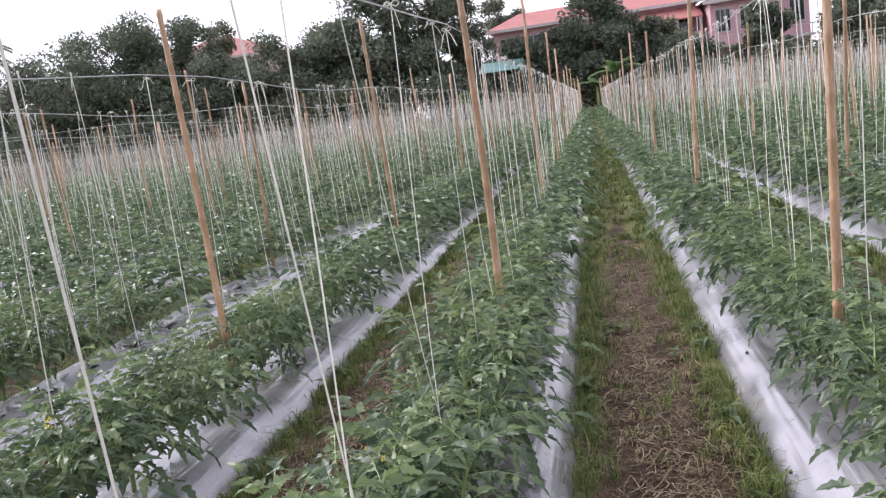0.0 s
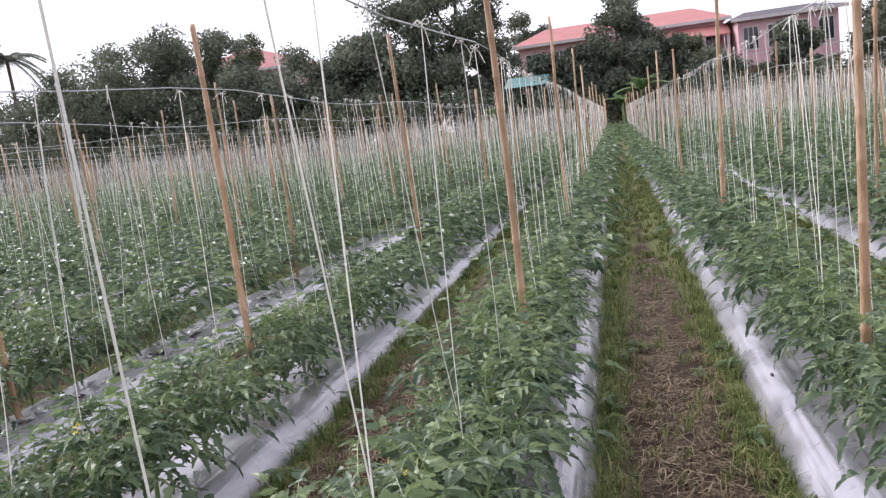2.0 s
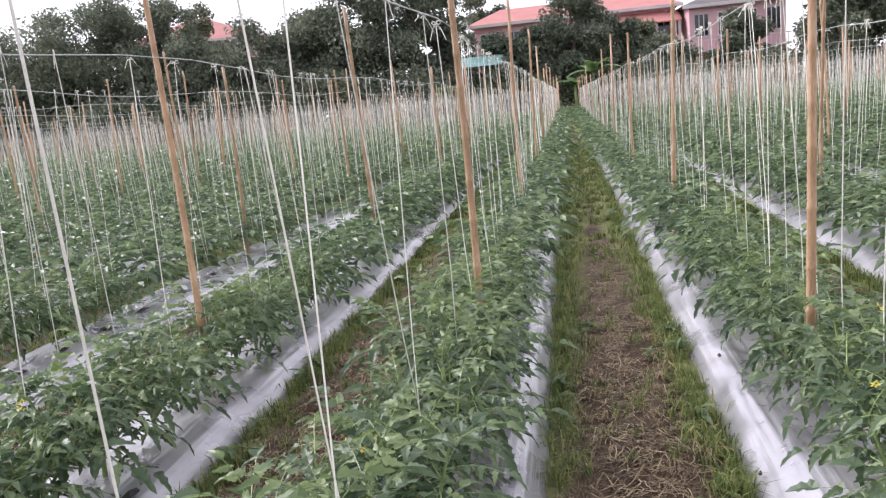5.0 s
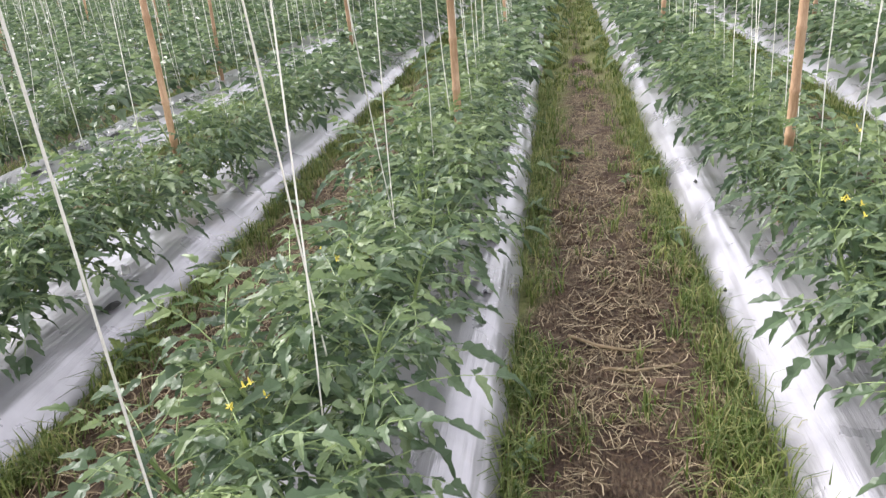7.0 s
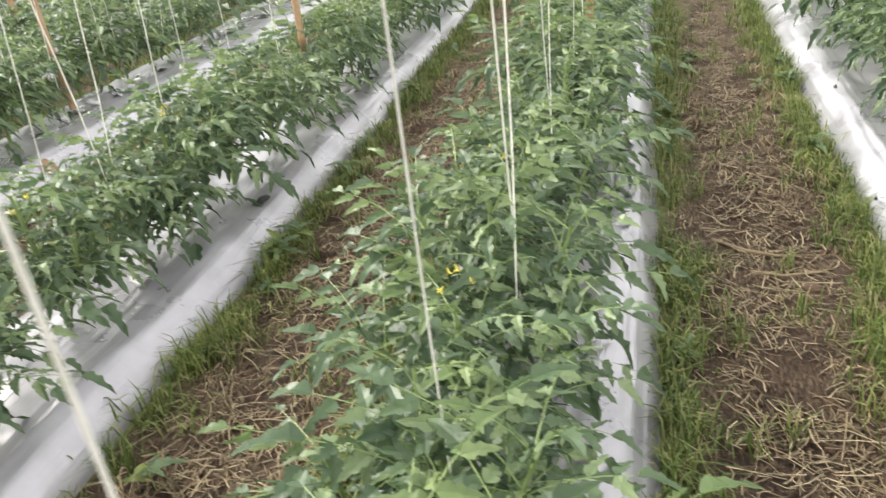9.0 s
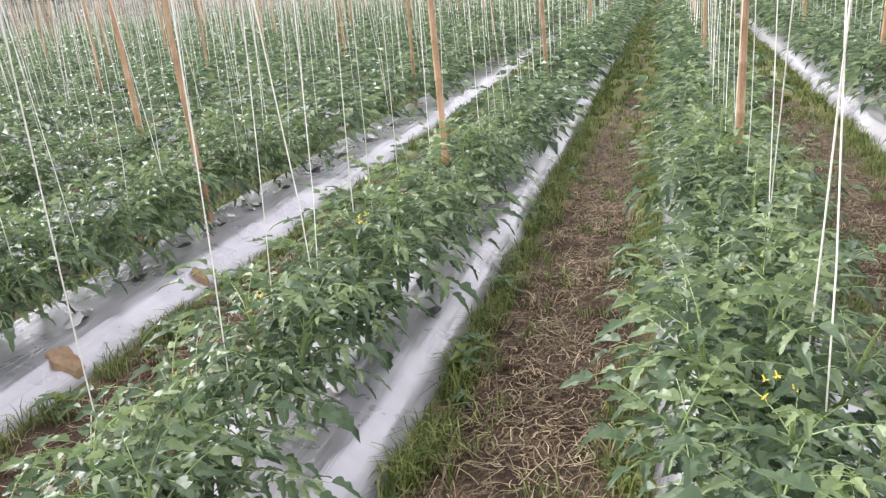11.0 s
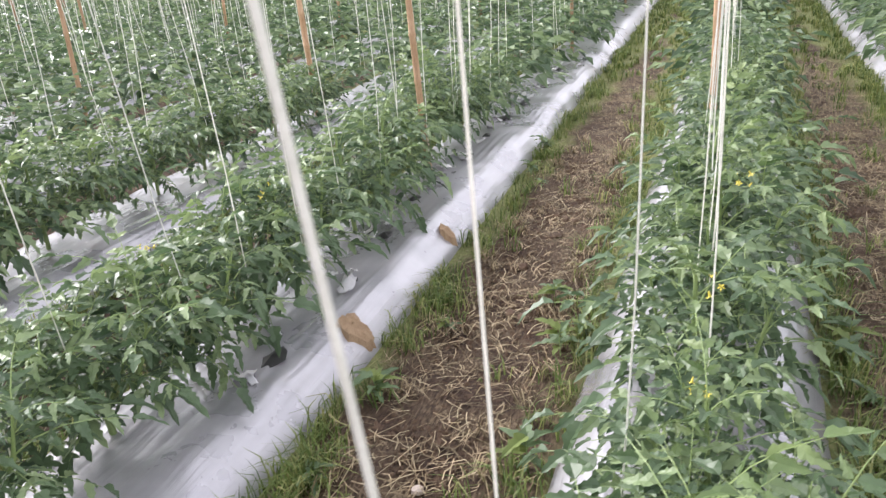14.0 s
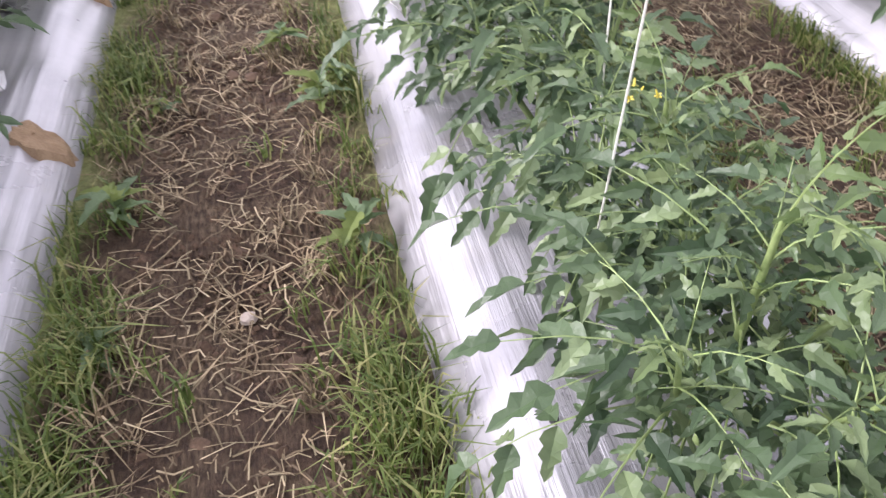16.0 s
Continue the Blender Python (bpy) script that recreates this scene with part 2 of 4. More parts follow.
# ---- ground ----
gx = np.concatenate([[-900, -200, -60, -20, -8, -4], np.arange(-3.2, 1.0, 0.035), [1.4, 3, 8, 20, 60, 200, 900]])
gy = np.concatenate([[-300, -60, -10, -2], np.arange(-0.6, 7.0, 0.04), np.arange(7.0, 12.0, 0.25), [16, 30, 60, 150, 400, 1500]])


def trodden(x, y):
    """Uneven height of the trodden soil, in the middle of each walkway near the beds' ends."""
    if not (-3.0 < x < 0.8 and -0.5 < y < 11):
        return 0.0
    q = (x % PITCH) / WALKWAY
    if q > 1:
        return 0.0
    fade = min(1.0, 5 * min(q, 1 - q))
    return fade * (0.02 * noise.noise((x * 3.1, y * 2.3, 2)) + 0.013 * noise.noise((x * 9, y * 9, 6)) + 0.007 * noise.noise((x * 25, y * 25, 1)))


gn_ = len(gx)
ground_mesh = mesh_of("ground", [(x, y, trodden(x, y)) for y in gy for x in gx],
                      [(j * gn_ + i, j * gn_ + i + 1, (j + 1) * gn_ + i + 1, (j + 1) * gn_ + i) for j in range(len(gy) - 1) for i in range(gn_ - 1)], GROUND, True)
tagged(new("ground", ground_mesh), "brown soil walkways with straw and green grass", "ground", kind="structure")


# ---- beds under silver film ----
def bed_mesh(k, step, y0, y1, across):
    ys = np.arange(y0, y1 + step * 0.5, step)
    u = np.linspace(-1, 1, across)
    verts, half = [], BED / 2
    for y in ys:
        wob_l = 0.022 * noise.noise((k * 3.1, y * 0.9, 0)) + 0.012 * noise.noise((k * 3.1, y * 4.0, 9))
        wob_r = 0.022 * noise.noise((k * 3.1, y * 0.9, 5)) + 0.012 * noise.noise((k * 3.1, y * 4.0, 4))
        for q in u:
            a = abs(q)
            h = 0.13 * (1 - max(0, (a - 0.45) / 0.55) ** 2.3)
            x = q * half + (wob_l if q < 0 else wob_r) * a
            z = h + 0.022 * noise.noise((x * 5 + k * 7, y * 1.9, 1)) + 0.006 * noise.noise((x * 38, y * 1.6, k * 5)) * (0.4 + a)
            z += 0.008 * noise.noise((x * 9, y * 7, k))
            if across > 40:
                pleat = max(0.0, noise.noise((k * 9 + (1 if q > 0 else 0), y * 0.8, 2)) + 0.45)
                z += 0.0065 * a * pleat * noise.noise((x * 52 + 0.5 * noise.noise((y * 0.9, k, 3)), y * 0.35, k * 5 + 2))
                z += 0.005 * max(0.0, noise.noise((x * 3, y * 5.5, k + 20)) - 0.25)
            verts.append((centre(k) + x, y, max(z, 0.004) if a < 0.99 else -0.02))
    n_ = len(u)
    faces = [(i * n_ + j, i * n_ + j + 1, (i + 1) * n_ + j + 1, (i + 1) * n_ + j) for i in range(len(ys) - 1) for j in range(n_ - 1)]
    return mesh_of("film", verts, faces, FILM, True)


for k in ROWS:
    bed = tagged(new("mulch_bed"), "raised planting bed covered in silver plastic mulch film", "mulch bed", "planting beds")
    near = -3 <= k <= 1
    if near:
        child("film", bed_mesh(k, 0.04, Y0, 9.0, 75), bed, "wrinkled silver plastic film")
        child("film", bed_mesh(k, 0.25, 9.0, Y1, 13), bed)
    else:
        child("film", bed_mesh(k, 0.4, Y0, Y1, 9), bed)


# ---- tomato plants ----
MID = [(0.0, 0.0), (0.25, 0.0), (0.5, 0.0), (0.75, 0.0), (1.0, 0.0)]
EDGE = [(0.05, 0.09), (0.15, 0.195), (0.29, 0.235), (0.38, 0.145), (0.54, 0.2), (0.64, 0.1), (0.82, 0.105)]


def leaflet(base, way, up, length, curl, detail):
    """One toothed leaflet, folded a little along its midrib and curled down towards the tip."""
    way = way.normalized()
    fold = 0.18 + 0.65 * curl
    sidew = up.cross(way).normalized()
    nor = way.cross(sidew)

    def at(a, s):
        return base + way * (a * length) + sidew * (s * length) + nor * (length * (abs(s) * fold - curl * a * a))
    if detail:
        jit = random.Random(int(length * 1e5) + int(curl * 1e4))
        v = [at(*p) for p in MID] + [at(*p) for p in EDGE] + [at(a, -s) for a, s in EDGE]
        v = [q + nor * (length * jit.uniform(-0.035, 0.035)) for q in v]
        f = []
        for o, flip in ((5, False), (12, True)):
            for q in ((0, o, o + 1, 1), (1, o + 1, o + 2), (1, o + 2, o + 3, 2), (2, o + 3, o + 4), (2, o + 4, o + 5, 3), (3, o + 5, o + 6, 4)):
                f.append(q if flip else q[::-1])
        return v, f
    v = [at(0, 0), at(0.45, 0.27), at(1, 0), at(0.45, -0.27)]
    return v, [(0, 2, 1), (0, 3, 2)]


def compound_leaf(r, length, detail, droop):
    """A tomato leaf along +x from the origin: a midrib with pairs of leaflets and one at the tip."""
    bd = Build()
    pts = [Vector((length * s, 0, length * (0.35 * s - droop * s * s))) for s in (0, 0.25, 0.5, 0.75, 1.0)]
    if detail:
        bd.tube(pts, [0.011, 0.009, 0.007, 0.005, 0.004], 4, False, 1)
    spots = [(0.2, 0.15), (0.38, 0.26), (0.5, 0.1), (0.62, 0.27), (0.83, 0.25)] if detail else [(0.4, 0.3), (0.78, 0.34)]
    for s, size in spots:
        i = min(int(s * 4), 3)
        p = pts[i].lerp(pts[i + 1], s * 4 - i)
        d = (pts[i + 1] - pts[i]).normalized()
        for sg in (-1, 1):
            w = (Matrix.Rotation(sg * r.uniform(0.8, 1.25), 3, "Z") @ d) + Vector((0, 0, r.uniform(-0.35, 0.2)))
            up = Vector((r.uniform(-0.65, 0.65), r.uniform(-0.65, 0.65), 1))
            bd.add(*leaflet(p + w * 0.012, w, up, length * size * r.uniform(0.8, 1.2), r.uniform(0.1, 0.5), detail))
    d = (pts[4] - pts[3]).normalized()
    bd.add(*leaflet(pts[4], d, Vector((r.uniform(-0.3, 0.3), r.uniform(-0.3, 0.3), 1)), length * r.uniform(0.3, 0.38), r.uniform(0.2, 0.6), detail))
    return bd


def plan_plant(r, count):
    """Where a plant's leaves sit: matrices of each leaf, with its length and droop; and its stems."""
    out, stems = [], []
    tops = [(0.0, 0.0, r.uniform(0.36, 0.44))]
    tops += [(0.15 * math.cos(a), 0.17 * math.sin(a), r.uniform(0.27, 0.4)) for a in (r.uniform(0, 1.2), r.uniform(1.6, 2.8), r.uniform(3.2, 4.3), r.uniform(4.8, 5.8))]
    for j, (tx, ty, tz) in enumerate(tops):
        foot = Vector((0, 0, 0.0 if j == 0 else 0.08))
        top = Vector((tx + r.uniform(-0.03, 0.03), ty + r.uniform(-0.03, 0.03), tz))
        bendp = foot.lerp(top, 0.5) + Vector((tx, ty, 0)) * 0.25
        stems.append([foot, bendp, top])
        m = count if j == 0 else max(3, count * 3 // 4)
        turn0 = r.uniform(0, 6.28)
        for i in range(m):
            s = 0.18 + 0.82 * (i + r.random() * 0.6) / m
            p = foot.lerp(bendp, s * 2) if s < 0.5 else bendp.lerp(top, min(1, s * 2 - 1))
            size = (0.228 - 0.08 * s * s) * r.uniform(0.75, 1.2)
            tilt = -2 + 52 * s + r.uniform(-22, 22)
            out.append((Matrix.Translation(p) @ Matrix.Rotation(turn0 + i * 2.4 + r.uniform(-0.3, 0.3), 4, "Z") @ Matrix.Rotation(-radians(tilt), 4, "Y"), size, r.uniform(0.35, 0.75), s))
    return out, stems


def stem_mesh(stems):
    bd = Build()
    for j, s in enumerate(stems):
        bd.tube(s, [0.0095, 0.0075, 0.004] if j == 0 else [0.0065, 0.005, 0.003], 6, False)
    return bd.mesh("stem", STEM, True)


def flower_mesh(r):
    bd = Build()
    o = Vector((0, 0, 0))
    for i in range(5):
        a = i * 1.2566 + r.uniform(-0.2, 0.2)
        d, e = Vector((math.cos(a), math.sin(a), -0.25)), Vector((-math.sin(a), math.cos(a), 0))
        bd.add([o, o + d * 0.005 + e * 0.0022, o + d * 0.0095, o + d * 0.005 - e * 0.0022], [(0, 1, 2, 3)])
    bd.tube([o, o + Vector((0, 0, 0.01))], [0.0025, 0.0012], 5)
    return bd.mesh("flower", FLOWER)


LEAVES = []
for i in range(14):
    bd = compound_leaf(random.Random(100 + i), 1.0, 1, 0.35 + 0.03 * i)
    LEAVES.append(bd)
# leaf blades are modelled one metre long; the midrib is thinned to suit when scaled
LEAF_MESH = []
for bd in LEAVES:
    v = np.array(bd.v)
    LEAF_MESH.append((v, bd.f, bd.mi))


def leaf_data(i, blade):
    v, f, mi = LEAF_MESH[i]
    return mesh_of("leaf", v, f, [blade, STEM], False, mi)


LEAF_SHARED = [leaf_data(i, LEAF) for i in range(14)]
YOUNG_SHARED = [leaf_data(i, YOUNG) for i in range(14)]


def leaf_pose(m, size):
    return m @ Matrix.Diagonal((size, size, size, 1))


LABEL = "bushy green tomato plant on silver film"


def full_plant(r, flowers):
    """A plant whose leaves are parts of their own."""
    ob = tagged(new("tomato_plant"), LABEL + (" and yellow flowers" if flowers else ""), "tomato plant", "tomato plants")
    leaves, stems = plan_plant(r, 19)
    child("stem", stem_mesh(stems), ob)
    for m, size, dr, s in leaves:
        child("leaf", (YOUNG_SHARED if s > 0.9 else LEAF_SHARED)[r.randrange(14)], ob, m=leaf_pose(m, size))
    if flowers:
        fx, fy = r.uniform(-0.1, 0.1), r.uniform(-0.1, 0.1)
        for _ in range(4):
            child("flower", flower_mesh(r), ob, "small yellow flower", pose(fx + r.uniform(-0.03, 0.03), fy + r.uniform(-0.03, 0.03), 0.41 + r.uniform(-0.03, 0.02), r.uniform(-40, 40), r.uniform(-40, 40)))
    return ob


def merged_plant(r):
    """The same plant with its foliage as one part."""
    ob = tagged(new("tomato_plant"), LABEL, "tomato plant", "tomato plants")
    leaves, stems = plan_plant(r, 19)
    child("stem", stem_mesh(stems), ob)
    bd = Build()
    for m, size, dr, s in leaves:
        v, f, mi = LEAF_MESH[r.randrange(14)]
        mm = np.array(leaf_pose(m, size))
        o = len(bd.v)
        bd.v += (v @ mm[:3, :3].T + mm[:3, 3]).tolist()
        bd.f += [tuple(q + o for q in t) for t in f]
        bd.mi += [2 if s > 0.9 and q == 0 else q for q in mi]
    child("foliage", bd.mesh("foliage", [LEAF, STEM, YOUNG]), ob)
    return ob


def coarse_plant(r, count):
    """Vertices and triangles of a far plant."""
    bd = Build()
    for m, size, dr, s in plan_plant(r, count)[0]:
        lf = compound_leaf(r, 1.0, 0, dr)
        mm = np.array(leaf_pose(m, size * (1.05 if count > 6 else 1.5)))
        o = len(bd.v)
        bd.v += (np.array(lf.v) @ mm[:3, :3].T + mm[:3, 3]).tolist()
        bd.f += [tuple(q + o for q in t) for t in lf.f]
    return np.array(bd.v), np.array(bd.f)


SPACING = 0.4
NEAR_ROWS, NEAR_Y = range(-3, 2), 5.6


def plant_places(k):
    r = random.Random(k * 17 + 5)
    y = 0.3 + r.uniform(0, 0.2)
    while y < Y1 - 0.3:
        yield centre(k) + {-2: -0.1 if y < 3.3 else -0.19, 1: 0.05, -1: 0.03, 0: -0.02}.get(k, 0) + r.uniform(-0.05, 0.05), y + r.uniform(-0.06, 0.06), r.uniform(0, 6.28), r.uniform(0.92, 1.2) * (1.0 if r.random() > 0.06 else 0.7)
        y += SPACING


models = [merged_plant(random.Random(300 + i)) for i in range(9)]
used = set()
coarse_mid = [coarse_plant(random.Random(400 + i), 10) for i in range(5)]
coarse_far = [coarse_plant(random.Random(450 + i), 4) for i in range(5)]


def far_foliage(places, wide, kinds):
    vs, fs, o = [], [], 0
    for i, (x, y, a, s) in enumerate(places):
        v, f = kinds[i % len(kinds)]
        ca, sa = math.cos(a) * s * wide, math.sin(a) * s * wide
        vs.append(np.stack([v[:, 0] * ca - v[:, 1] * sa + x, v[:, 0] * sa + v[:, 1] * ca + y, v[:, 2] * s * 1.1 + 0.12], 1))
        fs.append(f + o)
        o += len(v)
    if vs:
        ob = new("tomato_row", mesh_of("tomato_row", np.concatenate(vs), np.concatenate(fs), LEAF))
        tagged(ob, "long row of bushy green tomato plants", "tomato row", "tomato rows", "stuff")


pr = random.Random(23)
for k in ROWS:
    mids, fars = [], []
    for x, y, a, s in plant_places(k):
        if k in NEAR_ROWS and y < NEAR_Y:
            w_ = s * (1.16 if k == 0 else 1.08)
            m = pose(x, y, 0.12, 0, 0, math.degrees(a)) @ Matrix.Diagonal((w_, w_, s * 1.06, 1))
            if y < 2.9 and -2 <= k <= 1:
                full_plant(pr, pr.random() < 0.28).matrix_basis = m
            else:
                i = pr.randrange(len(models))
                if i in used:
                    ob = copy_thing(models[i], m)
                else:
                    ob = models[i]
                    used.add(i)
                ob.matrix_basis = m
        elif y < 16 and -8 <= k <= 5:
            mids.append((x, y, a, s))
        else:
            fars.append((x, y, a, s))
    if k < -10 or k > 8:
        fars = [(x, y, a, s * 1.25) for x, y, a, s in fars[::2]]
    far_foliage(mids, 1.45, coarse_mid)
    far_foliage(fars, 1.5, coarse_far)


# ---- bamboo stakes, wires and strings ----
WIRE_Z = 1.85


def stake_mesh(r, height):
    bd = Build()
    pts, rad = [], []
    bx, by = r.uniform(-0.02, 0.02), r.uniform(-0.02, 0.02)
    base, z, joint = r.uniform(0.019, 0.026), -0.05, 0
    while z < height:
        s = z / height
        thick = base * (1 - 0.3 * s)
        for dz, q in ((0, 0.95), (0.012, 1.14), (0.024, 0.97)):
            pts.append((bx * math.sin(s * 3.1), by * math.sin(s * 4.0), z + dz))
            rad.append(thick * q)
        z += r.uniform(0.17, 0.26)
    pts.append((0, 0, height))
    rad.append(base * 0.68)
    bd.tube(pts, rad, 8)
    return bd.mesh("bamboo_stake", BAMBOO, True)


def plain_stake(height):
    bd = Build()
    bd.tube([(0, 0, -0.05), (0.01, 0, height * 0.5), (0, 0, height)], [0.024, 0.02, 0.016], 5)
    return bd.mesh("bamboo_stake", BAMBOO, True)


STAKES = [stake_mesh(random.Random(500 + i), h) for i, h in enumerate((2.3, 2.15, 2.45, 2.05, 2.5, 2.2))]
PLAIN_STAKES = [plain_stake(h) for h in (2.3, 2.15, 2.45, 2.05, 2.5, 2.2)]
sr = random.Random(41)
far_stakes = Build()
for k in ROWS:
    y = {0: 3.89, 1: 3.36, -1: 3.88, -2: 3.74, -3: 5.2}.get(k, sr.uniform(3.2, 4.4))
    offset = {0: 0.02, 1: 0.0, -1: -0.05, -2: -0.03}.get(k, -0.03)
    while y < Y1:
        single = -14 <= k <= 8
        pick, turn_ = sr.randrange(6), sr.uniform(0, 360)
        me = STAKES[pick] if y < 14 and -6 <= k <= 4 else PLAIN_STAKES[pick]
        lean_ = (sr.uniform(-2.5, 2.5), sr.uniform(-2.5, 2.5))
        if y < 4 and -2 <= k <= 1:
            lean_, turn_ = (0, {-1: -0.8, 0: -0.4, 1: 0.8, -2: -1.2}[k]), 0
        m = pose(centre(k) + offset + sr.uniform(-0.015, 0.015), y, 0.08, lean_[0], lean_[1], turn_)
        if single:
            ob = new("bamboo_stake", me)
            ob.matrix_basis = m
            tagged(ob, "weathered tan bamboo stake upright in the planting bed", "bamboo stake", "bamboo stakes")
        else:
            far_stakes.add([m @ v.co for v in me.vertices], [tuple(q.vertices) for q in me.polygons])
        y += 4.35 + sr.uniform(-0.25, 0.25)


tagged(new("distant_stake", far_stakes.mesh("distant_stake", BAMBOO, True)), "distant bamboo stakes in rows", "bamboo stake", kind="stuff")


def string_mesh(r, bottom, top, knot, sides=4):
    bd = Build()
    b_, t_ = Vector(bottom), Vector(top)
    if not knot:
        bd.tube([b_, t_], 0.0035, 3, False)
        return bd
    bow = Vector((r.uniform(-0.015, 0.015), r.uniform(-0.015, 0.015), 0))
    thick = r.uniform(0.0017, 0.0025)
    bd.tube([b_, b_.lerp(t_, 0.3) + bow, b_.lerp(t_, 0.7) + bow * 0.6, t_], thick, sides)
    if knot:
        a = r.uniform(0, 3.14)
        side_ = Vector((math.cos(a), math.sin(a), 0))
        for turn_ in (1, -1):
            size = r.uniform(0.008, 0.02)
            loop = [t_ + side_ * (turn_ * size * q * 0.8) + Vector((0, 0, size * w)) for q, w in ((0, 0), (0.8, 0.6), (1.5, 0.5), (1.7, -0.1), (1.0, -0.4), (0, 0))]
            bd.tube(loop, 0.0018, 4)
            tail = t_ + side_ * (turn_ * r.uniform(0.01, 0.05)) + Vector((0, r.uniform(-0.02, 0.02), -r.uniform(0.01, 0.08)))
            bd.tube([t_, t_.lerp(tail, 0.5) + Vector((0, 0, 0.012)), tail], 0.0016, 4)
    return bd


for k in ROWS:
    r = random.Random(k * 31 + 900)
    tre = tagged(new("string_trellis"), "overhead wire with white strings tied down to tomato plants", "trellis", "string trellises")
    tre.location = (centre(k), 0, 0)
    wire = Build()
    pts, y = [], Y0
    while y <= Y1:
        pts.append((0.02 * math.sin(y * 0.7 + k), y, WIRE_Z + 0.03 * math.cos((y - 3.9) / 4.35 * 6.283) + 0.004 * math.sin(y * 2.3 + k)))
        y += 0.7
    wire.tube(pts, 0.0028, 4)
    child("wire", wire.mesh("wire", WIRE), tre, "thin grey wire")
    far = Build()
    near = -3 <= k <= 2
    y = 0.75 + r.uniform(0, 0.2)
    # the nearest strings: foot along the row, top along the row, offset across
    for y_low, y_top, across_, across_top in {0: ((0.14, 0.14, 0, 0), (0.79, 0.71, 0, 0), (1.55, 1.27, 0, 0), (1.36, 1.53, 0.02, 0), (2.42, 1.88, 0, 0), (2.33, 2.47, 0, 0), (3.2, 3.14, 0, 0), (3.9, 3.45, 0, 0)),
                                  -1: ((0.1, 0.03, -0.04, -0.14), (0.41, 0.4, -0.16, -0.17), (1.04, 1.04, -0.12, -0.08))}.get(k, ()):
        s = string_mesh(r, (across_, y_low, 0.35), (across_top, y_top, WIRE_Z + 0.01), True, 5)
        child("string", s.mesh("string", TWINE), tre)
        y = max(y_low, y_top) + 0.3
    while y < Y1 - 0.3:
        for j in range(1 if y > 8 or y < 1.5 or r.random() < 0.6 else 2):
            bottom = (r.uniform(-0.08, 0.08), y + r.uniform(-0.1, 0.1), 0.3)
            top = (0.02 * math.sin(y * 0.7 + k), y + r.uniform(-0.3, 0.2) + 0.07 * j, WIRE_Z + 0.01)
            s = string_mesh(r, bottom, top, near and y < 12, 5 if y < 4 else 3)
            if near and y < 12:
                child("string", s.mesh("string", TWINE), tre)
            else:
                far.add(s.v, s.f)
        y += 0.36 + r.uniform(-0.06, 0.06)
    child("far_string", far.mesh("far_string", TWINE), tre, "white strings in a long row", kind="stuff")


# ---- grass and straw in the walkways ----
def blades(places, heights, widths, bends, name, mat, label, cat):
    """Bent blades, two quads each."""
    p = np.asarray(places)
    cnt = len(p)
    a = rng.uniform(0, 6.283, cnt)
    d = np.stack([np.cos(a), np.sin(a), np.zeros(cnt)], 1)
    e = np.stack([-np.sin(a), np.cos(a), np.zeros(cnt)], 1)
    h, w, bd = heights[:, None], widths[:, None], bends[:, None]
    up = np.array([[0, 0, 1.0]])
    p1, p2 = p + up * h * 0.6 + d * h * bd * 0.3, p + up * h * (1 - 0.45 * bd) + d * h * bd
    v = np.stack([p - e * w, p + e * w, p1 + e * w * 0.8, p1 - e * w * 0.8, p2], 1).reshape(-1, 3)
    o = np.arange(cnt)[:, None] * 5
    quads, tris = o + np.array([[0, 1, 2, 3]]), o + np.array([[3, 2, 4]])
    ob = new(name, mesh_of(name, v, quads.tolist() + tris.tolist(), mat))
    return tagged(ob, label, cat, kind="stuff")


def walkway_grass(k, y0, y1, per_m, tall, name="grass"):
    """Tufts along both sides of the walkway left of bed k+1, thinner in its middle."""
    m = int((y1 - y0) * per_m / 14)
    ty = rng.uniform(y0, y1, m)
    side_ = rng.random(m)
    edge = np.abs(rng.normal(0, 0.07, m)) + 0.005
    third = 0.44 if y0 < 6 else 0.28
    tx = np.where(side_ < third, edge, np.where(side_ < 2 * third, WALKWAY - edge, rng.uniform(0.05, WALKWAY - 0.05, m)))
    keep = np.array([noise.noise((x * 2 + k, y * 1.3, 3)) > -0.27 - 0.05 * y for x, y in zip(tx, ty)])
    tx, ty, tall_k = tx[keep], ty[keep], rng.uniform(0.5, 1.2, m)[keep]
    q = 14
    x = np.repeat(tx, q) + rng.normal(0, 0.022, len(tx) * q)
    y = np.repeat(ty, q) + rng.normal(0, 0.022, len(tx) * q)
    h = np.repeat(tall_k, q) * rng.uniform(0.4, 1.0, len(x)) * tall
    pl = np.stack([x + k * PITCH, y, np.zeros(len(x))], 1)
    blades(pl, h, rng.uniform(0.0015, 0.0038, len(x)) * (1 if y0 < 6 else 2.0), rng.uniform(0.3, 1.25, len(x)), name, GRASS, "short green grass tufts along the walkway", "grass")


for k in (-3, -2, -1, 0, 1):
    walkway_grass(k, 0.2, 7.0, 850 if k == -2 else 1400, 0.14)
    walkway_grass(k, 7.0, 24.0, 850, 0.12)


def lush_tuft(x, y, spread, count, tall):
    """A taller clump of grass."""
    pl = np.stack([x + rng.normal(0, spread * 0.5, count), y + rng.normal(0, spread, count), np.zeros(count)], 1)
    blades(pl, rng.uniform(0.35, 1.0, count) * tall, rng.uniform(0.0016, 0.0036, count), rng.uniform(0.25, 1.1, count), "grass", GRASS, "taller lush clump of green grass", "grass")


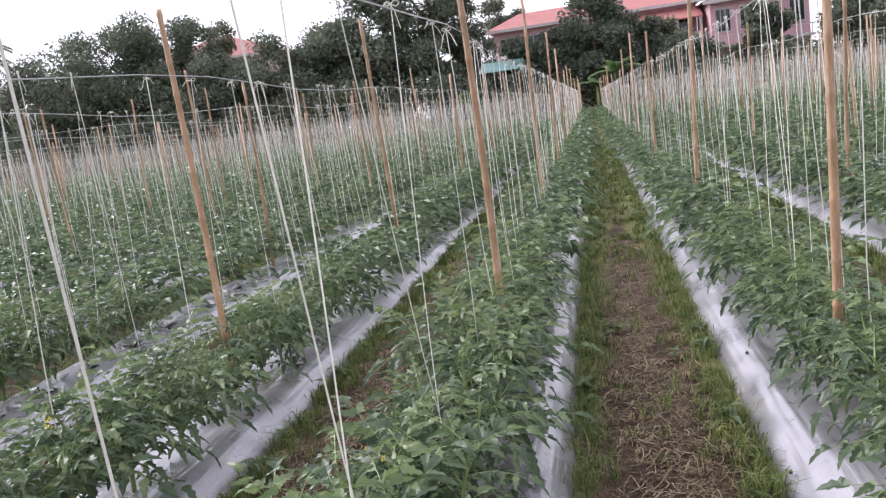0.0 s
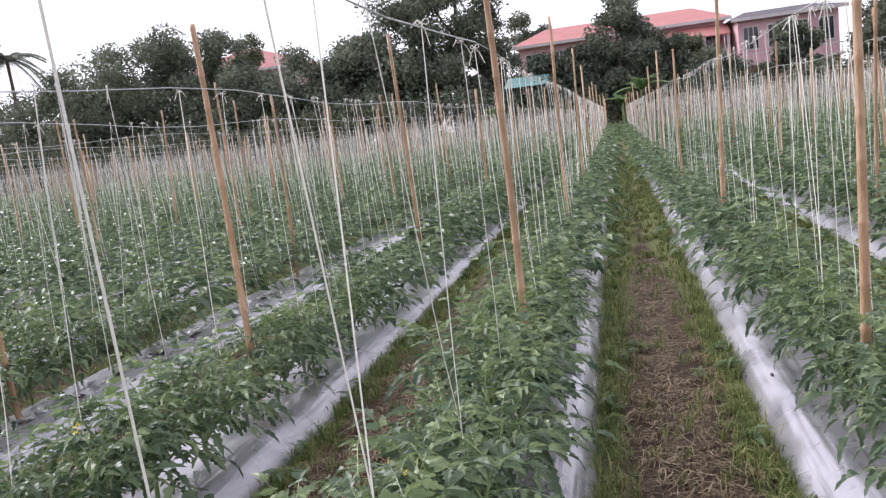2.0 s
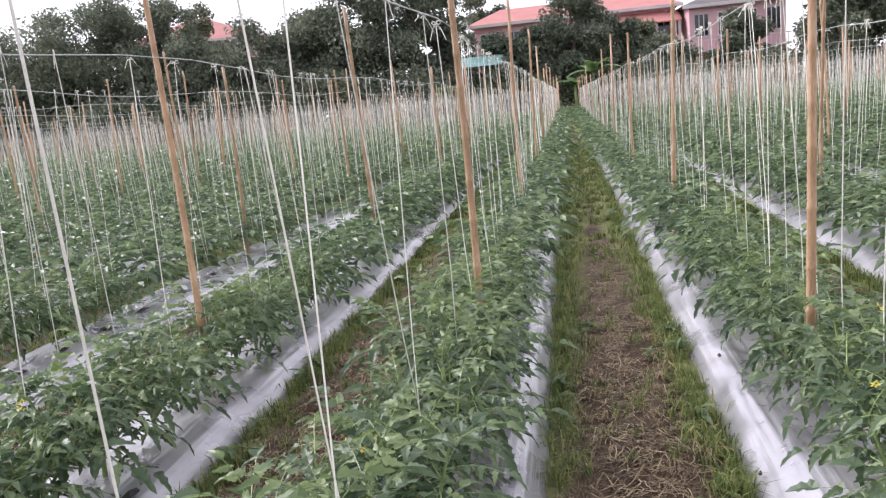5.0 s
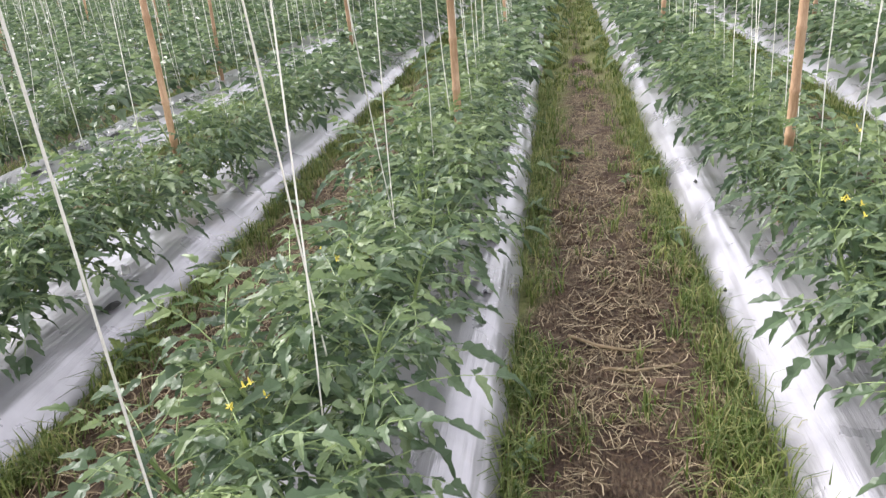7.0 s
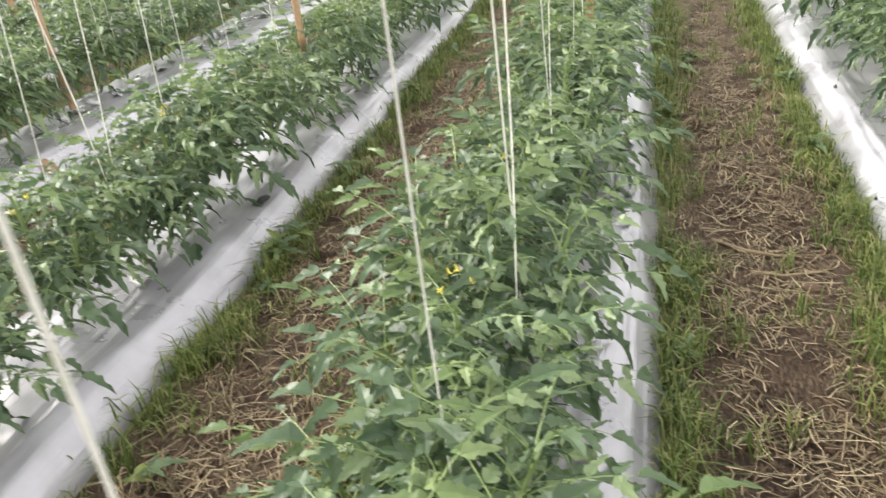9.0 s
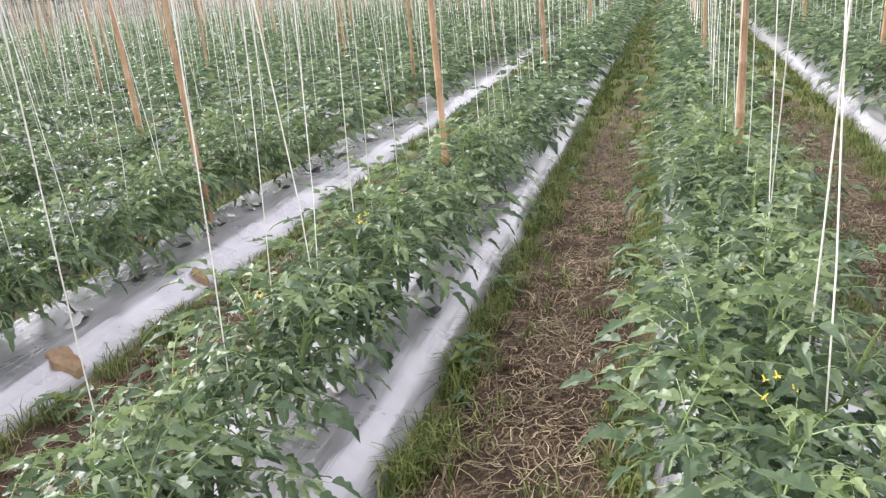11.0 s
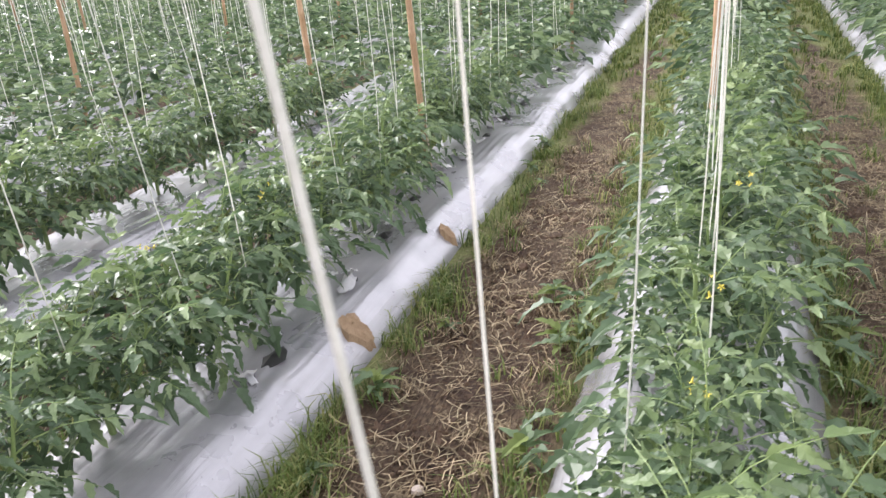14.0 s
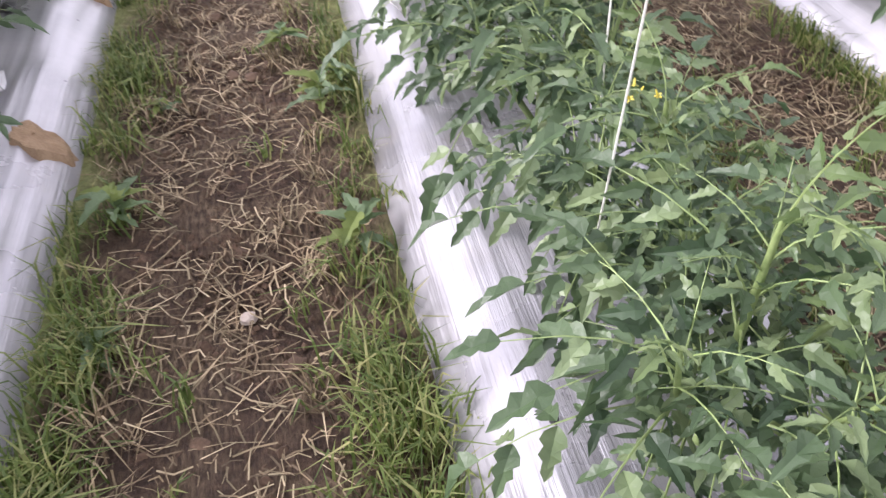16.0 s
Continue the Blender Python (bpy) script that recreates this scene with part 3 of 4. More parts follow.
for x, y, sp, m, tall in ((0.66, 1.45, 0.12, 500, 0.2), (0.64, 1.9, 0.12, 380, 0.18), (0.68, 1.05, 0.1, 420, 0.2), (-2.28, 1.05, 0.1, 420, 0.16), (-2.27, 0.75, 0.09, 340, 0.16),
                          (-2.88, 1.35, 0.08, 260, 0.16), (-2.9, 1.0, 0.08, 260, 0.18), (-1.4, 1.7, 0.1, 260, 0.15), (-2.86, 2.5, 0.1, 260, 0.14), (0.05, 2.2, 0.1, 260, 0.13)):
    lush_tuft(x, y, sp, m, tall)


def dead_tufts(k, count, y0, y1):
    """Splayed tufts of dead grass, pulled up and lying beside the beds."""
    tx = np.where(rng.random(count) < 0.5, rng.uniform(0.1, 0.27, count), WALKWAY - rng.uniform(0.1, 0.27, count)) + k * PITCH
    ty, q = rng.uniform(y0, y1, count), 22
    pl = np.stack([np.repeat(tx, q) + rng.normal(0, 0.018, count * q), np.repeat(ty, q) + rng.normal(0, 0.018, count * q), np.full(count * q, 0.004)], 1)
    blades(pl, np.repeat(rng.uniform(0.05, 0.1, count), q) * rng.uniform(0.6, 1.2, count * q), rng.uniform(0.0012, 0.0028, count * q), rng.uniform(0.9, 1.75, count * q), "dead_grass", STRAW, "pale dry tufts of dead grass on the soil", "dead grass")


for k, count in ((-2, 60), (-1, 45), (0, 40)):
    dead_tufts(k, count, 0.5, 5.0)


def straw_litter(k, y0, y1, count):
    y = rng.uniform(y0, y1, count)
    x = np.clip(rng.normal(WALKWAY / 2, 0.15, count), 0.05, WALKWAY - 0.05)
    keep = np.array([noise.noise((a * 3 + k * 2, b * 2.0, 7)) > -0.45 for a, b in zip(x, y)])
    x, y = x[keep] + k * PITCH, y[keep]
    cnt = len(x)
    a = rng.uniform(0, 6.283, cnt)
    ln = rng.uniform(0.01, 0.045, cnt) * np.where(rng.random(cnt) < 0.08, 2.2, 1)
    z = rng.uniform(0.003, 0.022, cnt)
    dz = rng.normal(0, 0.006, cnt)
    w = rng.uniform(0.0007, 0.0021, cnt)
    d = np.stack([np.cos(a) * ln, np.sin(a) * ln, dz], 1)
    e = np.stack([-np.sin(a) * w, np.cos(a) * w, np.zeros(cnt)], 1)
    p = np.stack([x, y, z], 1)
    bend = e * rng.uniform(-9, 9, cnt)[:, None]
    up = np.stack([np.zeros(cnt), np.zeros(cnt), w * 1.3], 1)
    v = np.stack([p - d - e, p - d + e, p + bend + e + up, p + bend - e + up, p + d + e, p + d - e], 1).reshape(-1, 3)
    o = np.arange(cnt)[:, None] * 6
    f = np.concatenate([o + np.array([[0, 1, 2, 3]]), o + np.array([[3, 2, 4, 5]])])
    tagged(new("straw", mesh_of("straw", v, f, STRAW)), "dry tan straw and dead grass stalks", "straw", kind="stuff")


for k in (-2, -1, 0):
    straw_litter(k, 0.3, 8.0, 9000 if k > -2 else 5500)


# ---- small things in the near walkways and on the film ----
def lump(r, sx, sy, sz, mat, name, label, cat, at, turn_=0.0, tilt_=0.0):
    bm = bmesh.new()
    bmesh.ops.create_icosphere(bm, subdivisions=3 if sx > 0.04 else 2, radius=1.0)
    for v in bm.verts:
        d = 1 + 0.3 * noise.noise(v.co * 2.3 + Vector((r, 0, 0))) + 0.25 * noise.noise(v.co * 5 + Vector((r, 3, 0)))
        v.co = Vector((v.co.x * sx * d, v.co.y * sy * d, v.co.z * sz * d))
    me = bpy.data.meshes.new(name)
    bm.to_mesh(me)
    bm.free()
    me.materials.append(mat)
    ob = new(name, me)
    ob.matrix_basis = pose(*at, 0, tilt_, turn_)
    return tagged(ob, label, cat)


lump(2.0, 0.02, 0.016, 0.012, simple("pale_stone", [(0.3, (0.4, 0.33, 0.27)), (0.7, (0.6, 0.52, 0.45))], 40, 0.8), "pebble", "small pale pebble on bare soil", "pebble", (-2.55, 1.39, 0.008))
cr = random.Random(77)
for _ in range(46):
    k = cr.choice((-2, -2, -1, 0))
    s = cr.uniform(0.008, 0.028)
    lump(cr.uniform(0, 50), s * 1.3, s, s * 0.7, SOIL, "soil_clod", "small brown clod of dry soil", "soil clod", (k * PITCH + cr.uniform(0.15, 0.6), cr.uniform(0.6, 4.5), s * 0.3), cr.uniform(0, 360))


def soil_crumbs(k, y0, y1, count):
    """Loose crumbs of earth: small uneven pyramids."""
    y = rng.uniform(y0, y1, count)
    x = np.clip(rng.normal(WALKWAY / 2, 0.14, count), 0.06, WALKWAY - 0.06) + k * PITCH
    sz = rng.uniform(0.003, 0.011, count) * np.where(rng.random(count) < 0.06, 2.0, 1.0)
    p = np.stack([x, y, np.zeros(count)], 1)
    a = rng.uniform(0, 6.283, count)
    vs = []
    for i in range(4):
        q = a + i * 1.571
        w = sz * rng.uniform(0.7, 1.3, count)
        vs.append(p + np.stack([np.cos(q) * w, np.sin(q) * w, -0.002 * np.ones(count)], 1))
    for i in range(2):
        q = a + 0.8 + i * 3.1
        vs.append(p + np.stack([np.cos(q) * sz * 0.4, np.sin(q) * sz * 0.4, sz * rng.uniform(0.5, 0.9, count)], 1))
    v = np.stack(vs, 1).reshape(-1, 3)
    o = np.arange(count)[:, None] * 6
    f = np.concatenate([o + np.array([t]) for t in ((0, 1, 4), (1, 2, 5), (2, 3, 5), (3, 0, 4), (1, 5, 4), (3, 4, 5))])
    tagged(new("soil_crumb", mesh_of("soil_crumb", v, f, SOIL)), "loose crumbs of brown soil", "soil", kind="stuff")


for k in (-2, -1, 0):
    soil_crumbs(k, 0.4, 4.5, 3500)


def stick(pts, thick, label):
    bd = Build()
    bd.tube(pts, [thick, thick * 1.15, thick * 0.9, thick * 0.5], 6)
    return tagged(new("stick", bd.mesh("stick", STRAW, True)), label, "stick")


stick([(0.19, 2.55, 0.012), (0.29, 2.46, 0.02), (0.4, 2.43, 0.017), (0.52, 2.45, 0.012)], 0.007, "pale dry stick lying across the walkway")
stick([(0.3, 2.33, 0.01), (0.4, 2.3, 0.014), (0.5, 2.33, 0.012), (0.58, 2.37, 0.01)], 0.006, "thin dry stick lying on straw")
stick([(-2.45, 2.3, 0.01), (-2.38, 2.34, 0.014), (-2.3, 2.37, 0.012), (-2.24, 2.42, 0.01)], 0.004, "thin dry stick on bare soil")


def weed(x, y, size, seed):
    """A small broad-leaved weed: a rosette of leaves on a short stem."""
    r = random.Random(seed)
    ob = tagged(new("weed"), "small broad-leaved green weed in the walkway", "weed", "weeds in the walkways")
    ob.matrix_basis = pose(x, y, 0, 0, 0, r.uniform(0, 360))
    st = Build()
    st.tube([(0, 0, -0.01), (0.004, 0, size * 0.5), (0, 0.004, size)], [0.003, 0.002, 0.001], 5)
    child("stem", st.mesh("stem", STEM), ob)
    for i in range(r.randint(6, 10)):
        a, up = i * 2.4, r.uniform(0.1, 0.7)
        lf = Build()
        lf.add(*leaflet(Vector((0, 0, size * r.uniform(0.3, 1.0))), Vector((math.cos(a), math.sin(a), up)), Vector((0, 0, 1)), size * r.uniform(0.6, 1.0), 0.4, 1))
        child("leaf", lf.mesh("leaf", GRASS if i % 3 == 0 else LEAF), ob)


wr = random.Random(66)
for i in range(42):
    k = wr.choice((-2, -1, -1, 0, 0))
    e = abs(wr.gauss(0, 0.09)) + 0.03
    weed(k * PITCH + (e if wr.random() < 0.5 else WALKWAY - e), wr.uniform(0.8, 5.5), wr.uniform(0.05, 0.11), 2000 + i)


def film_top(k, x):
    a = abs(x - centre(k)) / (BED / 2)
    return 0.13 * (1 - max(0, (a - 0.45) / 0.55) ** 2.3)


def mud(k, x, y, size, seed):
    """A crust of dried mud that follows the film under it."""
    bd = Build()
    vs, rings, m = [(x, y, film_top(k, x) + 0.024)], 5, 26
    for i in range(1, rings + 1):
        for j in range(m):
            a = j * 6.283 / m
            w = size * i / rings * (1 + 0.35 * noise.noise((math.cos(a) * 1.5 + seed, math.sin(a) * 1.5, 0)) + 0.2 * noise.noise((math.cos(a) * 5, math.sin(a) * 5, seed)))
            px, py = x + w * math.cos(a), y + 0.95 * w * math.sin(a)
            vs.append((px, py, film_top(k, px) + (0.018 + 0.012 * noise.noise((px * 40, py * 40, seed)) if i < rings else -0.02)))
    fs = [(0, 1 + j, 1 + (j + 1) % m) for j in range(m)]
    fs += [(1 + i * m + j, 1 + (i + 1) * m + j, 1 + (i + 1) * m + (j + 1) % m, 1 + i * m + (j + 1) % m) for i in range(rings - 1) for j in range(m)]
    bd.add(vs, fs)
    tagged(new("mud_patch", bd.mesh("mud_patch", CLAY)), "dried brown mud patch on silver film", "mud", "mud patches")


mud(-2, -3.045, 2.06, 0.07, 1.0)
mud(-2, -3.03, 3.04, 0.045, 6.0)


def tear(k, x, y, size, r):
    """A tear in the film: bare dark earth with a lifted scrap of film beside it."""
    bd = Build()
    m = 11
    ring = [(x + size * 0.55 * math.cos(i * 6.283 / m) * r.uniform(0.7, 1.2), y + size * math.sin(i * 6.283 / m) * r.uniform(0.75, 1.2)) for i in range(m)]
    ring = [(x + (a - x) * r.uniform(0.6, 1.25), b_) for a, b_ in ring]
    z = max(film_top(k, x) + 0.016, 0.03)
    bd.add([(x, y, z + 0.004)] + [(a, b_, z - 0.012) for a, b_ in ring], [(0, i + 1, (i + 1) % m + 1) for i in range(m)])
    ob = tagged(new("film_tear", bd.mesh("film_tear", BLACK_FILM)), "dark tear in the silver mulch film", "film tear", "film tears")
    return ob


def flap(k, x, y, size, r):
    bd = Build()
    w, h = size * r.uniform(0.7, 1.3), size * r.uniform(0.5, 1.0)
    z = max(film_top(k, x), 0.02) + 0.008
    a = r.uniform(0, 6.28)
    vs = []
    for i in range(5):
        for j in range(5):
            u, q = i / 4 - 0.5, j / 4 - 0.5
            px, py = u * w * (1 - 0.3 * abs(q)), q * h * (1 - 0.4 * abs(u))
            vs.append((x + px * math.cos(a) - py * math.sin(a), y + px * math.sin(a) + py * math.cos(a), z + size * (0.35 * (u + 0.5) ** 2 + 0.14 * r.uniform(-1, 1))))
    bd.add(vs, [(i * 5 + j, i * 5 + j + 1, i * 5 + j + 6, i * 5 + j + 5) for i in range(4) for j in range(4)])
    me = bd.mesh("film_flap", WHITE_FILM, True)
    ob = tagged(new("film_flap", me), "crumpled white scrap of torn mulch film", "film scrap", "film scraps")
    th = ob.modifiers.new("thickness", "SOLIDIFY")
    th.thickness = 0.0015
    return ob


fr = random.Random(5)
for y in (1.75, 2.35, 2.85, 3.35, 3.72, 4.15, 4.6, 5.1, 5.6, 6.2, 6.9):
    line = -3.2 if y < 2.5 else -3.28
    tear(-2, line + fr.uniform(-0.03, 0.03), y, fr.uniform(0.045, 0.09), fr)
    for _ in range(4):
        flap(-2, line - 0.04 + fr.uniform(-0.06, 0.06), y + fr.uniform(-0.22, 0.22), fr.uniform(0.035, 0.085), fr)
for k, x, y, s in ((1, 0.79, 2.82, 0.014), (-1, -2.05, 0.92, 0.016), (0, -0.1, 2.3, 0.02), (-1, -1.62, 2.6, 0.06), (1, 0.86, 4.0, 0.02)):
    tear(k, x, y, s, fr)
for k, x, y, s in ((-1, -2.1, 3.0, 0.08), (-1, -2.05, 3.35, 0.06), (-1, -2.03, 2.5, 0.06), (0, -0.13, 3.2, 0.1), (0, -0.11, 2.7, 0.08), (-1, -1.72, 2.9, 0.07), (-1, -1.75, 1.9, 0.1), (0, -0.12, 4.2, 0.1), (-1, -1.7, 4.3, 0.1)):
    flap(k, x, y, s, fr)


# ---- the edge of the field: trees, bushes, banana plants and houses ----
def clump_leaves(centres, radii, per, size, seed):
    """Leaf sprays scattered on and in clumps, two triangles each."""
    g_ = np.random.default_rng(seed)
    c_ = np.repeat(np.asarray(centres, float), per, 0)
    rad = np.repeat(np.asarray(radii, float), per)[:, None]
    cnt = len(c_)
    d = g_.normal(size=(cnt, 3))
    d /= np.linalg.norm(d, axis=1, keepdims=True)
    p = c_ + d * rad * g_.uniform(0.3, 1.22, (cnt, 1)) * np.array([1, 1, 0.8])
    a = g_.normal(size=(cnt, 3)) + d * 0.6
    a /= np.linalg.norm(a, axis=1, keepdims=True)
    b_ = np.cross(a, g_.normal(size=(cnt, 3)))
    b_ /= np.linalg.norm(b_, axis=1, keepdims=True)
    s = g_.uniform(0.5, 1.2, (cnt, 1)) * size
    v = np.stack([p - a * s, p + b_ * s * 0.45, p + a * s, p - b_ * s * 0.45 + np.array([0, 0, 0.1]) * s], 1).reshape(-1, 3)
    f = np.arange(cnt)[:, None] * 4 + np.array([[0, 1, 2, 3]])
    return v, f


def tree(x, y, height, spread, mat, seed, label, bare=0.0, low=0.25):
    r = random.Random(seed)
    ob = tagged(new("tree"), label, "tree", "trees at the field edge")
    ob.location = (x, y, 0)
    bd = Build()
    lean_ = Vector((r.uniform(-0.06, 0.06), r.uniform(-0.06, 0.06), 1))
    top = lean_ * (height * 0.75)
    w = height * 0.022
    bd.tube([Vector((0, 0, -0.1)), top * 0.3, top * 0.65, top], [w * 1.5, w, w * 0.7, w * 0.25], 8)
    centres, radii = [], []
    for i in range(9):
        s = low + 0.7 * i / 9
        p = top * s
        a = i * 2.4 + r.uniform(-0.5, 0.5)
        reach = spread * (0.55 + 0.5 * math.sin(math.pi * min(1, s * 1.1))) * r.uniform(0.65, 1.05)
        e = p + Vector((math.cos(a) * reach, math.sin(a) * reach, height * r.uniform(0.08, 0.24)))
        bd.tube([p, p.lerp(e, 0.5) + Vector((0, 0, -0.03 * height)), e], [w * 0.5, w * 0.3, w * 0.1], 5)
        for j in range(4):
            q = p.lerp(e, r.uniform(0.4, 1.05)) + Vector([r.uniform(-0.18, 0.18) * spread for _ in range(3)])
            centres.append(tuple(q))
            radii.append(spread * r.uniform(0.22, 0.4))
    for _ in range(7):
        centres.append((top.x + r.uniform(-0.4, 0.4) * spread, top.y + r.uniform(-0.4, 0.4) * spread, height * r.uniform(0.72, 0.95)))
        radii.append(spread * r.uniform(0.22, 0.36))
    child("trunk", bd.mesh("trunk", BARK, True), ob)
    v, f = clump_leaves(centres, radii, int(430 * (1 - bare)), 0.2, seed)
    child("crown", mesh_of("crown", v, f, mat), ob, "uneven leafy crown")
    return ob


DARK_TREE = "tall dark green leafy tree behind the field"
for i, (x, y, h, w) in enumerate(((-66, 74, 8.6, 4.5), (-58, 76, 10, 5), (-53, 70, 10.6, 4.6), (-49.5, 71, 10.6, 4.4), (-45, 70, 12.6, 5), (-40.5, 70, 12.3, 4.8), (-36.6, 71, 11.8, 3.8), (-33, 68, 8.0, 3.6), (-29.5, 68, 7.4, 3.6), (-26, 69, 8.9, 3.6),
                                     (-22.5, 70, 10.2, 3.8), (-19.8, 70, 9.8, 3.2), (-16.2, 69, 16.5, 4.2), (-13.0, 70, 15.6, 3.8), (-10.8, 71, 10.5, 2.2), (-4.6, 67, 6.2, 2.8), (-1.8, 68, 6.4, 2.4), (1.3, 68, 9.9, 2.8), (4.6, 69, 6.6, 2.6),
                                     (8.0, 68, 4.8, 2.6), (15.2, 72, 6.4, 2.0), (20.6, 64, 8.6, 2.8), (25.5, 66, 10.5, 4.2), (34, 68, 10, 4.5), (-9.0, 91, 12.0, 2.8))):
    tree(x, y, h * 1.15, w * 1.2, TREE_DARK, 800 + i, DARK_TREE, low=0.1 if h < 9 else 0.16)
for i, (x, y, h, w) in enumerate(((-43.5, 75, 14.2, 3.0), (-23.4, 73, 11.4, 2.6), (-36, 75, 13.0, 2.4), (7.0, 72, 7.0, 2.4))):
    tree(x, y, h * 1.1, w, TREE_PALE, 900 + i, "pale grey-green sparse tree behind the field", 0.45)


def bush(x, y, w, h, seed, mat):
    r = random.Random(seed)
    ob = tagged(new("bush"), "dense dark green bush at the field edge", "bush", "bushes at the field edge")
    ob.location = (x, y, 0)
    cs = [(r.uniform(-w, w), r.uniform(-1, 1), r.uniform(0.2, 0.85) * h) for _ in range(26)]
    bd = Build()
    for c_ in cs[:8]:
        bd.tube([(c_[0] * 0.3, 0, -0.05), (c_[0] * 0.6, c_[1] * 0.5, c_[2] * 0.5), c_], [0.06, 0.04, 0.02], 5)
    child("stem", bd.mesh("stem", BARK), ob)
    v, f = clump_leaves(cs, [h * r.uniform(0.2, 0.35) for _ in cs], 130, 0.19, seed)
    child("foliage", mesh_of("foliage", v, f, mat), ob)


br = random.Random(9)
x = -72.0
while x < 42:
    w = br.uniform(2.2, 3.2)
    bush(x, br.uniform(62.5, 65), w, br.uniform(2.4, 3.8) + (1.6 if x < -8 else 0), 1000 + int(x * 10), TREE_DARK if br.random() < 0.75 else TREE_PALE)
    x += w * 1.35


def banana(x, y, h, seed):
    r = random.Random(seed)
    ob = tagged(new("banana_plant"), "banana plant with broad pale green leaves", "banana plant", "banana plants")
    ob.location = (x, y, 0)
    bd = Build()
    bd.tube([(0, 0, -0.05), (0.03, 0, h * 0.3), (0, 0, h * 0.6)], [0.16, 0.13, 0.08], 8)
    child("trunk", bd.mesh("trunk", STEM, True), ob)
    for i in range(8):
        a, up = i * 2.4 + r.uniform(-0.3, 0.3), r.uniform(0.5, 1.25)
        ln = h * r.uniform(0.4, 0.55)
        d, e = Vector((math.cos(a), math.sin(a), 0)), Vector((-math.sin(a), math.cos(a), 0))
        vs, m = [], 7
        for j in range(m + 1):
            s = j / m
            c_ = Vector((0, 0, h * 0.58)) + d * (ln * s * math.cos(up * (1 - 0.2 * s))) + Vector((0, 0, ln * (s * math.sin(up) - 0.55 * s * s)))
            wd = 0.34 * math.sin(math.pi * min(0.97, s * 0.9 + 0.08)) ** 0.6
            vs += [c_ - e * wd + Vector((0, 0, -0.12 * wd)), c_ + Vector((0, 0, 0.06)), c_ + e * wd + Vector((0, 0, -0.12 * wd))]
        lf = Build()
        lf.add(vs, [(j * 3 + q, j * 3 + q + 1, j * 3 + q + 4, j * 3 + q + 3) for j in range(m) for q in (0, 1)])
        child("leaf", lf.mesh("leaf", BANANA, True), ob)


banana(2.3, 61.5, 5.0, 1)
banana(0.9, 61.8, 3.6, 2)
banana(3.6, 62.0, 3.4, 3)
banana(-9.0, 61.5, 3.8, 4)


def palm(x, y, h):
    r = random.Random(3)
    ob = tagged(new("palm_tree"), "tall palm with drooping feathery fronds", "palm tree")
    ob.location = (x, y, 0)
    bd = Build()
    bd.tube([(0, 0, -0.1), (0.3, 0, h * 0.5), (0.1, 0, h)], [0.28, 0.2, 0.16], 8)
    child("trunk", bd.mesh("trunk", BARK, True), ob)
    for i in range(26):
        a, up = i * 2.4, r.uniform(-0.7, 1.3)
        fr_ = Build()
        d, e = Vector((math.cos(a), math.sin(a), 0)), Vector((-math.sin(a), math.cos(a), 0))
        for j in range(26):
            s = (j + 2) / 28
            c_ = Vector((0.1, 0, h)) + d * (3.9 * s * math.cos(up * 0.8)) + Vector((0, 0, 3.9 * (s * math.sin(up) - 0.6 * s * s)))
            for sg in (-1, 1):
                t_ = c_ + e * (sg * 0.75 * (1 - 0.5 * s)) + d * 0.3 + Vector((0, 0, -0.35))
                fr_.add([c_, c_ + d * 0.18, t_], [(0, 1, 2)])
        child("frond", fr_.mesh("frond", TREE_DARK), ob)


palm(-59.0, 70, 14.2)


def window(parent, x, y, z, w, h, bars=3):
    """A window set into the front of a house: pane, frame and upright bars."""
    pane = Build()
    pane.box(x, y - 0.02, z, x + w, y + 0.03, z + h)
    win = child("window", pane.mesh("window", GLASS), parent)
    fb = Build()
    for a in (0, h):
        fb.box(x - 0.06, y - 0.09, z + a - 0.06, x + w + 0.06, y - 0.022, z + a + 0.06)
    for i in range(bars + 1):
        q = x + w * i / bars
        fb.box(q - 0.04, y - 0.08, z + 0.06, q + 0.04, y - 0.022, z + h - 0.06)
    child("frame", fb.mesh("frame", PALE), win)


def hip_roof(parent, x0, y0, x1, y1, z, rise, inset, mat, over=0.7):
    bd = Build()
    x0, y0, x1, y1 = x0 - over, y0 - over, x1 + over, y1 + over
    ym = (y0 + y1) / 2
    bd.add([(x0, y0, z), (x1, y0, z), (x1, y1, z), (x0, y1, z), (x0 + inset, ym, z + rise), (x1 - inset, ym, z + rise)],
           [(0, 1, 5, 4), (1, 2, 5), (2, 3, 4, 5), (3, 0, 4), (3, 2, 1, 0)])
    child("roof", bd.mesh("roof", mat), parent)
    fb = Build()
    fb.box(x0, y0 - 0.04, z - 0.3, x1, y0 - 0.003, z - 0.004)
    child("fascia", fb.mesh("fascia", PALE), parent)


def house(label, x0, y0, x1, y1, storeys, wall, roof, rise, inset, wins, top, base=0.0):
    ob = tagged(new("house"), label, "house", "houses behind the field")
    bd = Build()
    bd.box(x0, y0, base, x1, y1, top)
    for i in range(1, storeys):
        bd.box(x0 - 0.15, y0 - 0.15, base + (top - base) * i / storeys - 0.15, x1 + 0.15, y0 - 0.003, base + (top - base) * i / storeys + 0.15)
    child("wall", bd.mesh("wall", wall), ob)
    hip_roof(ob, x0, y0, x1, y1, top + 0.01, rise, inset, roof)
    st = (top - base) / storeys
    for i in range(storeys):
        for j in range(wins):
            w = (x1 - x0) / wins
            window(ob, x0 + w * (j + 0.2), y0, base + st * i + st * 0.32, w * 0.6, st * 0.48)
    return ob


